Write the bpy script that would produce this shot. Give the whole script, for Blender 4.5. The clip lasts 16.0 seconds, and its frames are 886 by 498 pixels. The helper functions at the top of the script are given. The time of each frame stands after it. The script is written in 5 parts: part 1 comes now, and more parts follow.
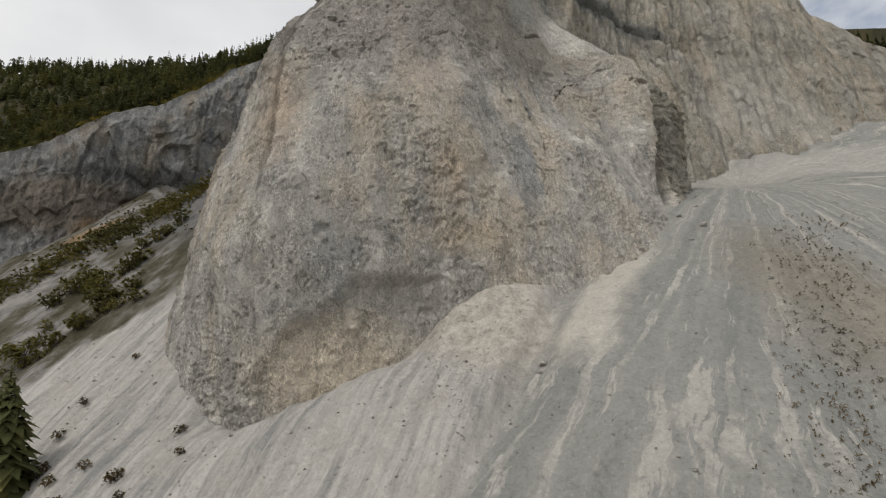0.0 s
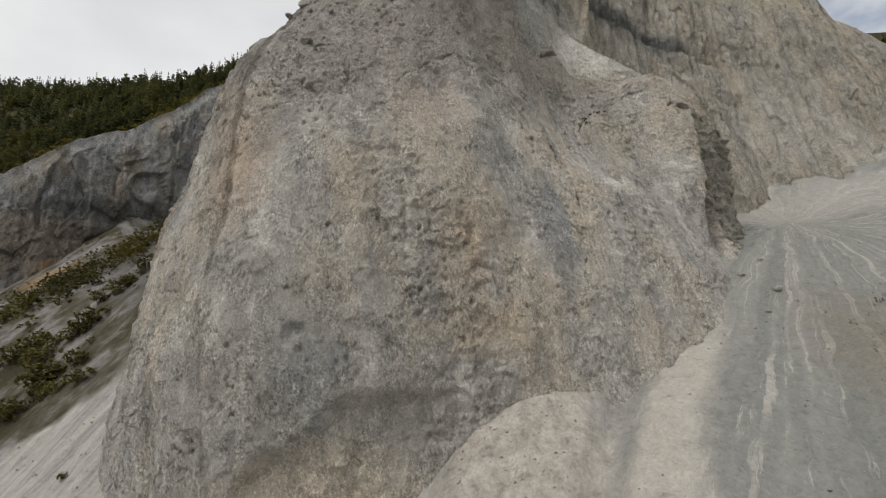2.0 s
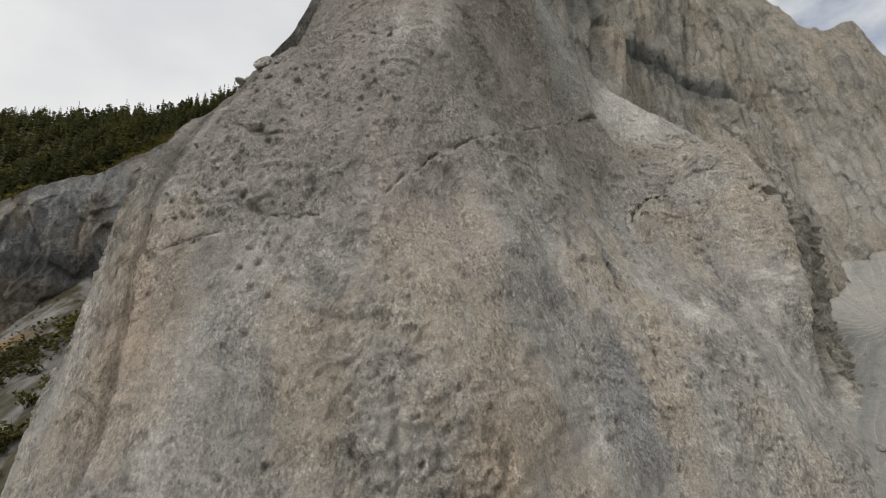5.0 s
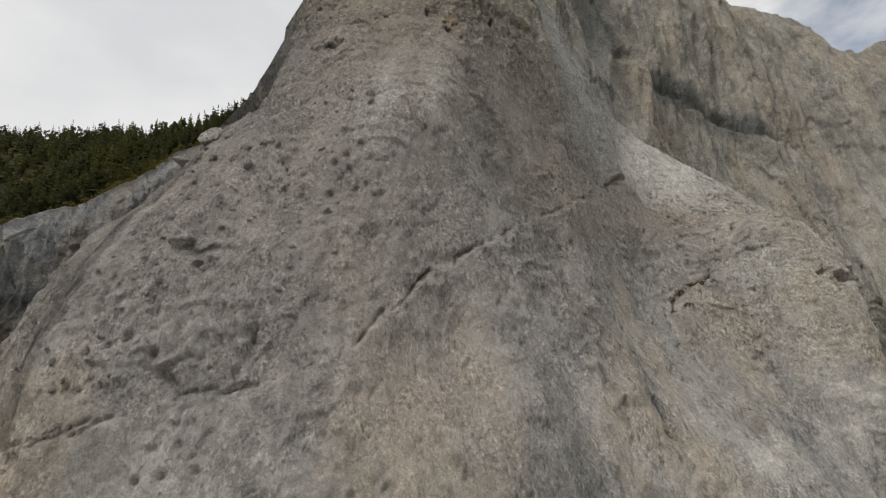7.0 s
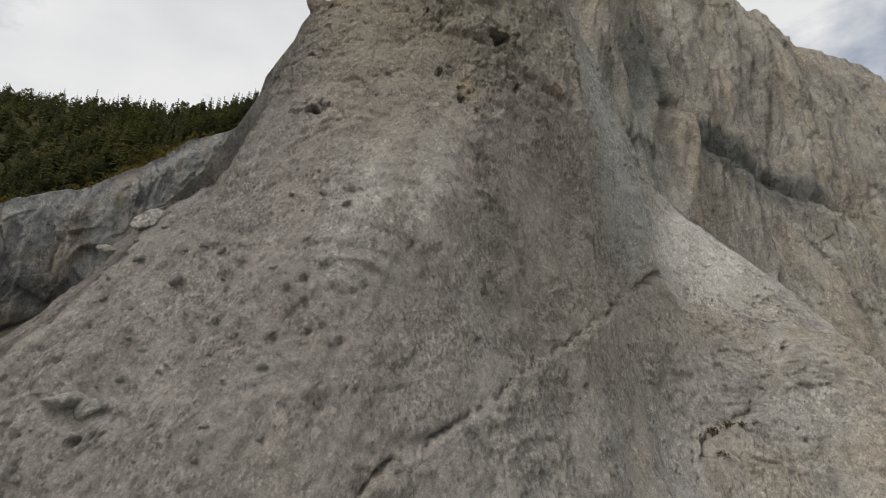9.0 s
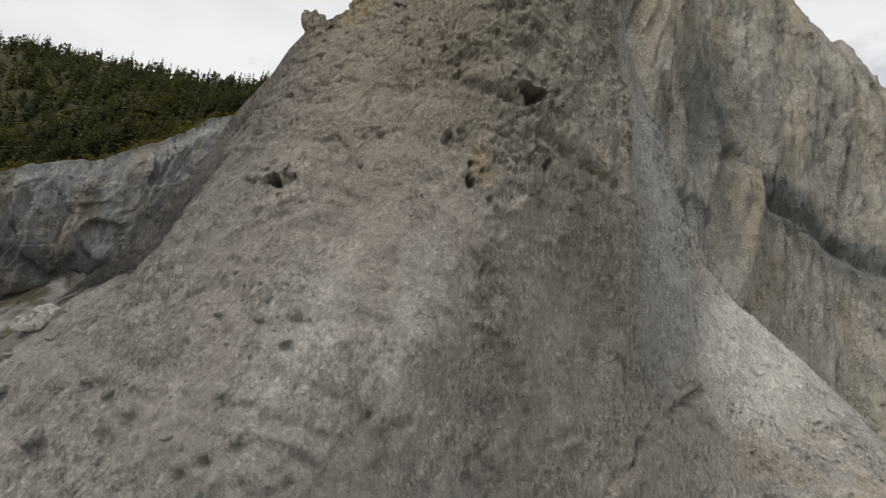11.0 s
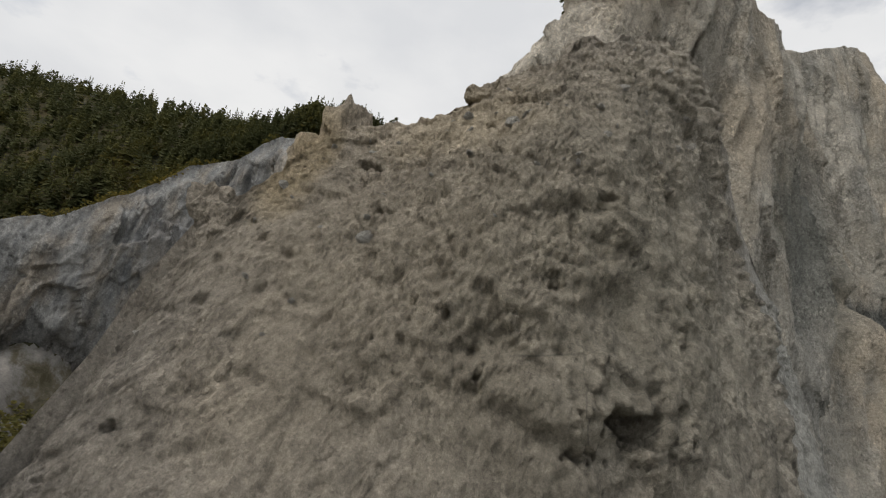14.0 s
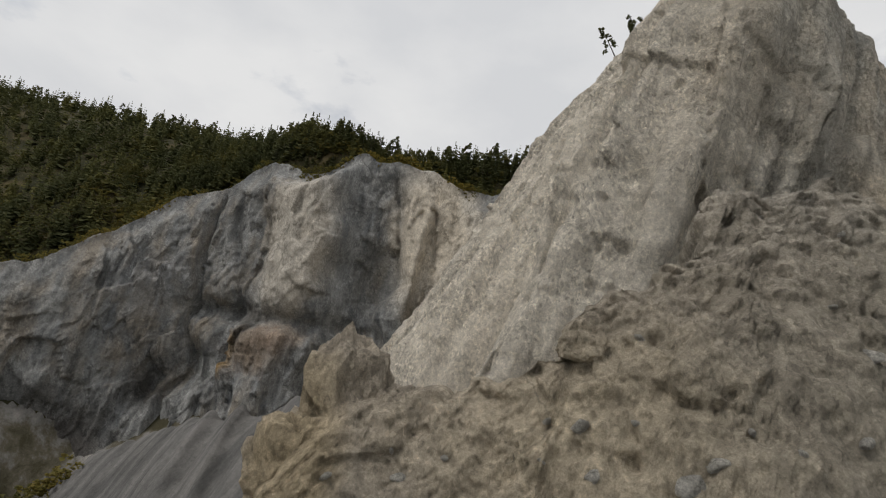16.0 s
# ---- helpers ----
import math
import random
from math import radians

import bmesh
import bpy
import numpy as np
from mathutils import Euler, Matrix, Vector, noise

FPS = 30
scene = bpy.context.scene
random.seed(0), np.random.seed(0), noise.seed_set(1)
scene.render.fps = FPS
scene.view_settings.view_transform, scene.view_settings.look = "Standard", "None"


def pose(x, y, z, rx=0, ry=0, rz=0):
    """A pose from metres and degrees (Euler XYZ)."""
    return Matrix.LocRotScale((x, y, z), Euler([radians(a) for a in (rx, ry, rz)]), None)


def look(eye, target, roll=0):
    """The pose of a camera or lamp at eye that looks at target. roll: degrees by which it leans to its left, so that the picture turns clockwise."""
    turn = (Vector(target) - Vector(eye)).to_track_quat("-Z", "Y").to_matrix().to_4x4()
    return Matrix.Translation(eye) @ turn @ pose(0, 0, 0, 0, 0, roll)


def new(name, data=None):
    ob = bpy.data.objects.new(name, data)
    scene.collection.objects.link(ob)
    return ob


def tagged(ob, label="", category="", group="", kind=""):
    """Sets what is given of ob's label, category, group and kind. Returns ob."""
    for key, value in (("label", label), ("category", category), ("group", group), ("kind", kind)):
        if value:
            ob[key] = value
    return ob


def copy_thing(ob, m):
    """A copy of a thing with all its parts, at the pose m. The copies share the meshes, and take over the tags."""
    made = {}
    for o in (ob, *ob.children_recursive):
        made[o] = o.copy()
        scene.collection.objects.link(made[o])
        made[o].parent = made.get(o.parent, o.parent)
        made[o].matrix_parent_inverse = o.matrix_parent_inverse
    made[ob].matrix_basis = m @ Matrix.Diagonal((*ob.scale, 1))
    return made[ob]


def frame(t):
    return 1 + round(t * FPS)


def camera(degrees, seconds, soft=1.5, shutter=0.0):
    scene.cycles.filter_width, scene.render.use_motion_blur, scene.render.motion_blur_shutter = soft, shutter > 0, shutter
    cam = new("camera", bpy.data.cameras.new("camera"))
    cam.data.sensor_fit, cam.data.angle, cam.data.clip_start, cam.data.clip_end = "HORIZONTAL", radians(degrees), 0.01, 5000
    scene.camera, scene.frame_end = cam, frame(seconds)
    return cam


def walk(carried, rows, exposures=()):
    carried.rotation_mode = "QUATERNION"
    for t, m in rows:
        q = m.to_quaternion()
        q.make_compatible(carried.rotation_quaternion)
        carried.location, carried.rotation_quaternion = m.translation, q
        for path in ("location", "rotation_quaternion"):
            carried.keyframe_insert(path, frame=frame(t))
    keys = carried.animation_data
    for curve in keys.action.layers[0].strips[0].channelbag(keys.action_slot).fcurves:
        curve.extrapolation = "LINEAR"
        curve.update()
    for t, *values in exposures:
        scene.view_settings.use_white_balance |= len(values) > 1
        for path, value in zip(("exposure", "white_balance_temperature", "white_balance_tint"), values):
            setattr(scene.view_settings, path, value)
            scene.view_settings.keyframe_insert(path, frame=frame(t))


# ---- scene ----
cam = camera(84.0, 16.0, 1.15)
# seconds, eye (m), turn (degrees)
PATH = [
    (0.0, 0.02, -0.01, 59.95, 99.88, 3.03, 0.75),
    (0.5, -0.72, 5.97, 64.67, 99.72, 2.95, 0.64),
    (1.0, -1.31, 11.74, 69.46, 99.77, 3.62, 0.46),
    (1.5, -1.71, 17.30, 74.18, 100.12, 3.99, 0.34),
    (2.0, -2.06, 22.73, 78.83, 100.56, 4.39, 0.34),
    (2.5, -2.39, 27.75, 83.50, 100.86, 4.39, 0.32),
    (3.0, -2.60, 32.57, 88.11, 101.13, 4.39, 0.29),
    (3.5, -2.63, 37.58, 92.96, 101.60, 4.34, 0.22),
    (4.0, -2.63, 41.77, 97.74, 101.87, 4.29, 0.26),
    (4.2, -2.59, 43.21, 99.55, 101.93, 4.29, 0.25),
    (6.3, -0.21, 58.86, 117.56, 103.17, 4.34, 0.94),
    (6.5, -0.07, 60.07, 119.57, 102.97, 4.41, 0.97),
    (7.0, 0.42, 62.82, 124.01, 103.18, 4.07, 0.96),
    (7.5, 1.12, 65.38, 128.34, 103.38, 3.11, 1.08),
    (8.0, 1.99, 67.95, 132.79, 103.16, 1.55, 1.15),
    (8.5, 2.87, 70.33, 137.20, 102.90, -0.34, 1.34),
    (9.0, 3.80, 72.30, 141.49, 102.08, -2.05, 1.66),
    (9.2, 4.02, 73.05, 143.26, 101.55, -2.84, 1.62),
    (11.3, 5.30, 85.17, 159.41, 99.87, -8.80, 3.40),
    (11.5, 5.14, 86.67, 161.28, 99.78, -8.79, 3.46),
    (12.0, 4.54, 90.12, 165.89, 99.78, -8.99, 3.30),
    (12.5, 3.70, 93.63, 170.53, 100.03, -9.14, 3.06),
    (13.0, 2.67, 96.96, 174.81, 100.51, -9.24, 3.04),
    (13.5, 1.44, 100.33, 178.90, 101.15, -9.35, 3.04),
    (14.0, 0.17, 104.26, 183.26, 102.04, -9.52, 3.25),
    (14.5, -1.40, 107.88, 187.76, 102.49, -9.41, 3.36),
    (15.0, -3.07, 111.10, 192.17, 102.50, -9.24, 3.37),
    (15.5, -4.82, 114.16, 196.80, 101.95, -8.82, 3.61),
    (16.0, -6.62, 116.67, 201.62, 101.17, -8.01, 3.74),
]
walk(cam, [(t, pose(x, y, z, rx, ry, rz)) for t, x, y, z, rx, ry, rz in PATH],
     [(0.0, 0.02), (4.0, 0.02), (6.5, -0.05), (9.0, 0.0), (11.5, 0.12), (13.0, 0.11), (14.5, -0.02), (16.0, -0.10)])

# ---- sky and sun ----
SUN_DIR = Vector((-0.5, -0.42, 0.85)).normalized()
world = bpy.data.worlds.new("overcast_sky")
scene.world = world
world.use_nodes = True


def build_sky():
    nt = world.node_tree
    nt.nodes.clear()
    out = nt.nodes.new("ShaderNodeOutputWorld")
    bg = nt.nodes.new("ShaderNodeBackground")
    sky = nt.nodes.new("ShaderNodeTexSky")
    sky.sky_type, sky.sun_disc = "NISHITA", False
    sky.sun_elevation = math.asin(SUN_DIR.z)
    sky.sun_rotation = math.atan2(SUN_DIR.x, SUN_DIR.y)
    # broken high cloud over the blue: white sheets with soft gaps
    tc = nt.nodes.new("ShaderNodeTexCoord")
    mp = nt.nodes.new("ShaderNodeMapping")
    mp.inputs["Scale"].default_value = (1.0, 1.0, 1.9)
    n1 = nt.nodes.new("ShaderNodeTexNoise")
    n1.inputs["Scale"].default_value, n1.inputs["Detail"].default_value, n1.inputs["Roughness"].default_value = 2.3, 7, 0.55
    ramp = nt.nodes.new("ShaderNodeValToRGB")
    ramp.color_ramp.elements[0].position, ramp.color_ramp.elements[1].position = 0.22, 0.40
    n2 = nt.nodes.new("ShaderNodeTexNoise")
    n2.inputs["Scale"].default_value, n2.inputs["Detail"].default_value = 3.0, 6
    tone = nt.nodes.new("ShaderNodeValToRGB")
    tone.color_ramp.elements[0].color, tone.color_ramp.elements[1].color = (7.3, 7.4, 7.6, 1), (8.6, 8.6, 8.6, 1)
    tone.color_ramp.elements[0].position, tone.color_ramp.elements[1].position = 0.35, 0.62
    mix = nt.nodes.new("ShaderNodeMix")
    mix.data_type = "RGBA"
    L = nt.links.new
    L(tc.outputs["Generated"], mp.inputs["Vector"])
    L(mp.outputs["Vector"], n1.inputs["Vector"])
    L(mp.outputs["Vector"], n2.inputs["Vector"])
    L(n1.outputs["Fac"], ramp.inputs["Fac"])
    L(n2.outputs["Fac"], tone.inputs["Fac"])
    L(ramp.outputs["Color"], mix.inputs["Factor"])
    L(sky.outputs["Color"], mix.inputs["A"])
    L(tone.outputs["Color"], mix.inputs["B"])
    L(mix.outputs["Result"], bg.inputs["Color"])
    bg.inputs["Strength"].default_value = 0.095
    L(bg.outputs["Background"], out.inputs["Surface"])


build_sky()
sun = new("sun", bpy.data.lights.new("sun", "SUN"))
sun.data.energy, sun.data.angle, sun.data.color = 1.4, radians(16), (1.0, 0.95, 0.88)
sun.matrix_world = look(SUN_DIR * 400, (0, 0, 0))


# ---- helpers of this scene ----
def hashed(ix, iy, iz, seed):
    h = (ix.astype(np.int64) * 374761393 + iy.astype(np.int64) * 668265263 + iz.astype(np.int64) * 2147483647 + seed * 1274126177) & 0xFFFFFFFF
    h = ((h ^ (h >> 13)) * 1274126177) & 0xFFFFFFFF
    h = ((h ^ (h >> 16)) * 2246822519) & 0xFFFFFFFF
    return ((h ^ (h >> 15)) & 0xFFFF) / 32767.5 - 1.0


def grain(p, size, seed=0):
    """Smooth value noise in -1..1 at points p (n, 3), with cells of that size (one number or three)."""
    q = p / np.asarray(size, float)
    i = np.floor(q).astype(np.int64)
    f = q - i
    f = f * f * f * (f * (f * 6 - 15) + 10)
    total = 0.0
    for dx in (0, 1):
        wx = f[:, 0] if dx else 1 - f[:, 0]
        for dy in (0, 1):
            wy = f[:, 1] if dy else 1 - f[:, 1]
            for dz in (0, 1):
                wz = f[:, 2] if dz else 1 - f[:, 2]
                total = total + wx * wy * wz * hashed(i[:, 0] + dx, i[:, 1] + dy, i[:, 2] + dz, seed)
    return total


def fractal(p, size, octaves=4, gain=0.5, seed=0, ridged=False):
    total, amp, size = 0.0, 1.0, np.asarray(size, float)
    for o in range(octaves):
        v = grain(p, size, seed + 17 * o)
        total = total + amp * ((1 - 2 * np.abs(v)) if ridged else v)
        amp, size = amp * gain, size / 2.03
    return total


def smooth(a, b, v):
    t = np.clip((v - a) / (b - a), 0, 1)
    return t * t * (3 - 2 * t)


def curve(xs, ys, x):
    """A smooth curve through (xs, ys), flat beyond its ends (monotone cubic)."""
    xs, ys, x = np.asarray(xs, float), np.asarray(ys, float), np.asarray(x, float)
    d = np.diff(ys) / np.diff(xs)
    m = np.concatenate(([d[0]], np.where(d[1:] * d[:-1] > 0, 2 * d[1:] * d[:-1] / (d[1:] + d[:-1] + 1e-12), 0), [d[-1]]))
    x = np.clip(x, xs[0], xs[-1])
    i = np.clip(np.searchsorted(xs, x, side="right") - 1, 0, len(xs) - 2)
    h = xs[i + 1] - xs[i]
    t = (x - xs[i]) / h
    return ((1 + 2 * t) * (1 - t) ** 2 * ys[i] + t * (1 - t) ** 2 * h * m[i] + t * t * (3 - 2 * t) * ys[i + 1] + t * t * (t - 1) * h * m[i + 1])


def sheet_mesh(name, pts, wrap=False, smooth_faces=True):
    """A mesh from a grid of points (rows, columns, 3)."""
    r, c = pts.shape[:2]
    idx = np.arange(r * c).reshape(r, c)
    if wrap:
        idx = np.concatenate([idx, idx[:, :1]], 1)
    quads = np.stack([idx[:-1, :-1], idx[:-1, 1:], idx[1:, 1:], idx[1:, :-1]], -1).reshape(-1, 4)
    me = bpy.data.meshes.new(name)
    me.vertices.add(r * c)
    me.vertices.foreach_set("co", pts.reshape(-1).astype(np.float32))
    me.loops.add(quads.size)
    me.loops.foreach_set("vertex_index", quads.reshape(-1).astype(np.int32))
    me.polygons.add(len(quads))
    me.polygons.foreach_set("loop_start", np.arange(0, quads.size, 4, dtype=np.int32))
    me.polygons.foreach_set("loop_total", np.full(len(quads), 4, dtype=np.int32))
    me.update(calc_edges=True)
    me.validate()
    if smooth_faces:
        me.polygons.foreach_set("use_smooth", np.ones(len(quads), dtype=bool))
    return me


def normals(pts):
    du = np.gradient(pts, axis=1)
    dv = np.gradient(pts, axis=0)
    n = np.cross(du, dv)
    return n / (np.linalg.norm(n, axis=-1, keepdims=True) + 1e-9)


def mesh_thing(name, me, material, parent=None, label="", category="", group="", kind=""):
    ob = new(name, me)
    me.materials.append(material)
    if parent:
        ob.parent = parent
    return tagged(ob, label, category, group, kind)


def part(name, bm, material, parent, label=""):
    me = bpy.data.meshes.new(name)
    bm.to_mesh(me)
    bm.free()
    return mesh_thing(name, me, material, parent, label)


# ---- materials ----
def material(name):
    m = bpy.data.materials.new(name)
    m.use_nodes = True
    nt = m.node_tree
    bsdf = nt.nodes["Principled BSDF"]
    bsdf.inputs["Roughness"].default_value = 0.93
    bsdf.inputs["Specular IOR Level"].default_value = 0.15
    return m, nt, bsdf


def node(nt, kind, **inputs):
    n = nt.nodes.new(kind)
    for k, v in inputs.items():
        n.inputs[k.replace("_", " ")].default_value = v
    return n


def coords(nt, scale, warp=0.0):
    """Object coordinates in metres, stretched by scale; warp bends them."""
    g = nt.nodes.new("ShaderNodeTexCoord")
    src = g.outputs["Object"]
    if warp:
        n = node(nt, "ShaderNodeTexNoise", Scale=0.06, Detail=3.0)
        nt.links.new(src, n.inputs["Vector"])
        s = nt.nodes.new("ShaderNodeVectorMath")
        s.operation = "MULTIPLY_ADD"
        s.inputs[1].default_value = (warp, warp, warp)
        nt.links.new(n.outputs["Color"], s.inputs[0])
        nt.links.new(src, s.inputs[2])
        src = s.outputs[0]
    mp = nt.nodes.new("ShaderNodeMapping")
    mp.inputs["Scale"].default_value = scale
    nt.links.new(src, mp.inputs["Vector"])
    return mp.outputs["Vector"]


def noise_tex(nt, vec, scale, detail=6.0, rough=0.6):
    n = node(nt, "ShaderNodeTexNoise", Scale=scale, Detail=detail, Roughness=rough)
    nt.links.new(vec, n.inputs["Vector"])
    return n.outputs["Fac"]


def ramp(nt, fac, *stops):
    r = nt.nodes.new("ShaderNodeValToRGB")
    el = r.color_ramp.elements
    while len(el) < len(stops):
        el.new(0.5)
    for e, (p, c) in zip(el, stops):
        e.position = p
        e.color = (c, c, c, 1) if isinstance(c, (int, float)) else (*c, 1)
    nt.links.new(fac, r.inputs["Fac"])
    return r.outputs["Color"]


def blend(nt, fac, a, b, mode="MIX"):
    m = nt.nodes.new("ShaderNodeMix")
    m.data_type, m.blend_type = "RGBA", mode
    for sock, v in (("Factor", fac), ("A", a), ("B", b)):
        if isinstance(v, (int, float)):
            m.inputs[sock].default_value = v
        elif isinstance(v, tuple):
            m.inputs[sock].default_value = (*v, 1)
        else:
            nt.links.new(v, m.inputs[sock])
    return m.outputs["Result"]


def bump(nt, bsdf, *layers):
    last = None
    for height, strength, dist in layers:
        b = node(nt, "ShaderNodeBump", Strength=strength, Distance=dist)
        nt.links.new(height, b.inputs["Height"])
        if last:
            nt.links.new(last, b.inputs["Normal"])
        last = b.outputs["Normal"]
    nt.links.new(last, bsdf.inputs["Normal"])


def patch(nt, place, radius, soft=0.5, ragged=6.0):
    """A patch with a ragged rim: 1 inside the ellipsoid, 0 outside."""
    g = nt.nodes.new("ShaderNodeTexCoord")
    n = node(nt, "ShaderNodeTexNoise", Scale=0.16, Detail=6.0, Roughness=0.65)
    nt.links.new(g.outputs["Object"], n.inputs["Vector"])
    a = nt.nodes.new("ShaderNodeVectorMath")
    a.operation = "MULTIPLY_ADD"
    a.inputs[1].default_value = (ragged * 2,) * 3
    nt.links.new(n.outputs["Color"], a.inputs[0])
    nt.links.new(g.outputs["Object"], a.inputs[2])
    mp = nt.nodes.new("ShaderNodeMapping")
    mp.vector_type = "TEXTURE"
    mp.inputs["Location"].default_value = tuple(p + ragged for p in place)
    mp.inputs["Scale"].default_value = radius
    nt.links.new(a.outputs[0], mp.inputs["Vector"])
    ln = nt.nodes.new("ShaderNodeVectorMath")
    ln.operation = "LENGTH"
    nt.links.new(mp.outputs["Vector"], ln.inputs[0])
    r = nt.nodes.new("ShaderNodeMapRange")
    r.inputs["From Min"].default_value, r.inputs["From Max"].default_value = 1.0, 1.0 - soft
    nt.links.new(ln.outputs["Value"], r.inputs["Value"])
    return r.outputs["Result"]


def scaled(nt, fac, amount):
    return blend(nt, 1.0, fac, (amount,) * 3, "MULTIPLY")


def joints(nt, vec, scale, width, sparse=0.5):
    """Thin dark broken joints: 1 on a joint."""
    v = node(nt, "ShaderNodeTexVoronoi", Scale=scale)
    v.feature = "DISTANCE_TO_EDGE"
    nt.links.new(vec, v.inputs["Vector"])
    line = ramp(nt, v.outputs["Distance"], (0.0, 1.0), (width, 0.0))
    return blend(nt, 1.0, line, ramp(nt, noise_tex(nt, vec, scale * 0.7, 3.0), (sparse, 0.0), (sparse + 0.08, 1.0)), "MULTIPLY")


def chips(nt, vec, scale, tilt=1.0):
    """Height of broken facets: every cell a small plane with its own tilt. Also a random tone for each."""
    v = node(nt, "ShaderNodeTexVoronoi", Scale=scale)
    nt.links.new(vec, v.inputs["Vector"])
    off = nt.nodes.new("ShaderNodeVectorMath")
    off.operation = "SUBTRACT"
    nt.links.new(vec, off.inputs[0])
    nt.links.new(v.outputs["Position"], off.inputs[1])
    turn = nt.nodes.new("ShaderNodeVectorMath")
    turn.operation = "SUBTRACT"
    nt.links.new(v.outputs["Color"], turn.inputs[0])
    turn.inputs[1].default_value = (0.5, 0.5, 0.5)
    dot = nt.nodes.new("ShaderNodeVectorMath")
    dot.operation = "DOT_PRODUCT"
    nt.links.new(off.outputs[0], dot.inputs[0])
    nt.links.new(turn.outputs[0], dot.inputs[1])
    sep = nt.nodes.new("ShaderNodeSeparateColor")
    nt.links.new(v.outputs["Color"], sep.inputs[0])
    h = nt.nodes.new("ShaderNodeMath")
    h.operation = "MULTIPLY_ADD"
    nt.links.new(dot.outputs["Value"], h.inputs[0])
    h.inputs[1].default_value = scale * 1.6 * tilt
    nt.links.new(sep.outputs[2], h.inputs[2])
    return h.outputs[0], sep.outputs[1]


def rock(name, dark, mid, pale, tan, tan_amount=0.5, streak=0.6, stains_and_shade=(), fine=1.0, coarse_amount=0.28, relief=1.0):
    """Weathered limestone: pale crushed patches, tan blotches, water streaks down the face, pitted relief."""
    m, nt, bsdf = material(name)
    iso = coords(nt, (1, 1, 1), 5.0)
    down = coords(nt, (1, 1, 0.09), 4.0)
    broad = noise_tex(nt, coords(nt, (1, 1, 0.4), 5.0), 0.06, 7.0, 0.62)
    patchy = noise_tex(nt, coords(nt, (1, 1, 0.5), 3.0), 0.24, 10.0, 0.72)
    lines = noise_tex(nt, down, 0.34, 9.0, 0.68)
    runs = noise_tex(nt, coords(nt, (1, 1, 0.16), 2.0), 1.15 * fine, 8.0, 0.72)
    grit = noise_tex(nt, iso, 2.0 * fine, 8.0, 0.8)
    coarse = noise_tex(nt, iso, 0.75 * fine, 10.0, 0.78)
    sand = noise_tex(nt, coords(nt, (1, 1, 1)), 6.0 * fine, 6.0, 0.75)
    dust = noise_tex(nt, coords(nt, (1, 1, 0.8)), 15.0 * fine, 4.0, 0.7)
    soft = noise_tex(nt, coords(nt, (1, 1, 0.45), 9.0), 0.11, 4.0, 0.55)
    col = ramp(nt, soft, (0.36, dark), (0.50, mid), (0.66, pale))
    col = blend(nt, 0.62, col, ramp(nt, patchy, (0.36, dark), (0.49, mid), (0.61, pale)))
    col = blend(nt, ramp(nt, broad, (0.53 - 0.1 * tan_amount, 0.0), (0.66 - 0.1 * tan_amount, 0.75)), col, tan)
    cool = noise_tex(nt, coords(nt, (1.2, 1.2, 0.3), 12.0), 0.13, 5.0, 0.6)
    col = blend(nt, ramp(nt, cool, (0.55, 0.0), (0.66, 0.6)), col, tuple(v * k for v, k in zip(mid, (0.78, 0.82, 0.88))))
    shade = ramp(nt, lines, (0.36, (0.62, 0.625, 0.63)), (0.48, (0.96, 0.96, 0.96)), (0.62, (1.20, 1.195, 1.18)))
    col = blend(nt, streak, col, blend(nt, 1.0, col, shade, "MULTIPLY"))
    for fac, colour, amount in [s(nt) for s in stains_and_shade]:
        col = blend(nt, scaled(nt, fac, amount), col, blend(nt, 1.0, colour, ramp(nt, patchy, (0.36, 0.88), (0.5, 1.0), (0.64, 1.13)), "MULTIPLY"))
    warped = coords(nt, (1, 1, 0.62), 2.5)
    h2, tone2 = chips(nt, warped, 1.3 * fine)
    h3, tone3 = chips(nt, warped, 4.6 * fine)
    where = ramp(nt, noise_tex(nt, iso, 0.17, 5.0, 0.6), (0.40, 0.25), (0.58, 1.0))
    for tone, lo, hi in ((tone2, 0.86, 1.13), (tone3, 0.74, 1.24)):
        col = blend(nt, where, col, blend(nt, 1.0, col, ramp(nt, tone, (0.0, lo), (1.0, hi)), "MULTIPLY"))
    for tex, amount in ((runs, 0.30 * streak), (coarse, coarse_amount), (grit, 0.6), (sand, 0.5), (dust, 0.3)):
        speck = ramp(nt, tex, (0.36, (0.46, 0.455, 0.45)), (0.44, (0.92, 0.92, 0.92)), (0.54, (1.07, 1.07, 1.06)), (0.62, (1.50, 1.49, 1.47)))
        col = blend(nt, amount, col, blend(nt, 1.0, col, speck, "MULTIPLY"))
    # dark pits, in swarms
    pit = node(nt, "ShaderNodeTexVoronoi", Scale=0.62 * fine)
    nt.links.new(coords(nt, (1, 1, 1.5), 3.0), pit.inputs["Vector"])
    holes = ramp(nt, pit.outputs["Distance"], (0.06, 1.0), (0.12, 0.0))
    holes = blend(nt, 1.0, holes, ramp(nt, noise_tex(nt, iso, 0.12, 5.0, 0.65), (0.52, 0.0), (0.60, 1.0)), "MULTIPLY")
    col = blend(nt, scaled(nt, holes, 0.45), col, (0.10, 0.095, 0.085))
    crack = joints(nt, coords(nt, (1, 1, 0.55), 7.0), 0.16 * fine, 0.008 / fine, 0.56 if fine > 0.8 else 0.5)
    col = blend(nt, scaled(nt, crack, 0.5), col, (0.07, 0.068, 0.06))
    nt.links.new(col, bsdf.inputs["Base Color"])
    crumbs = blend(nt, 1.0, where, h3, "MULTIPLY")
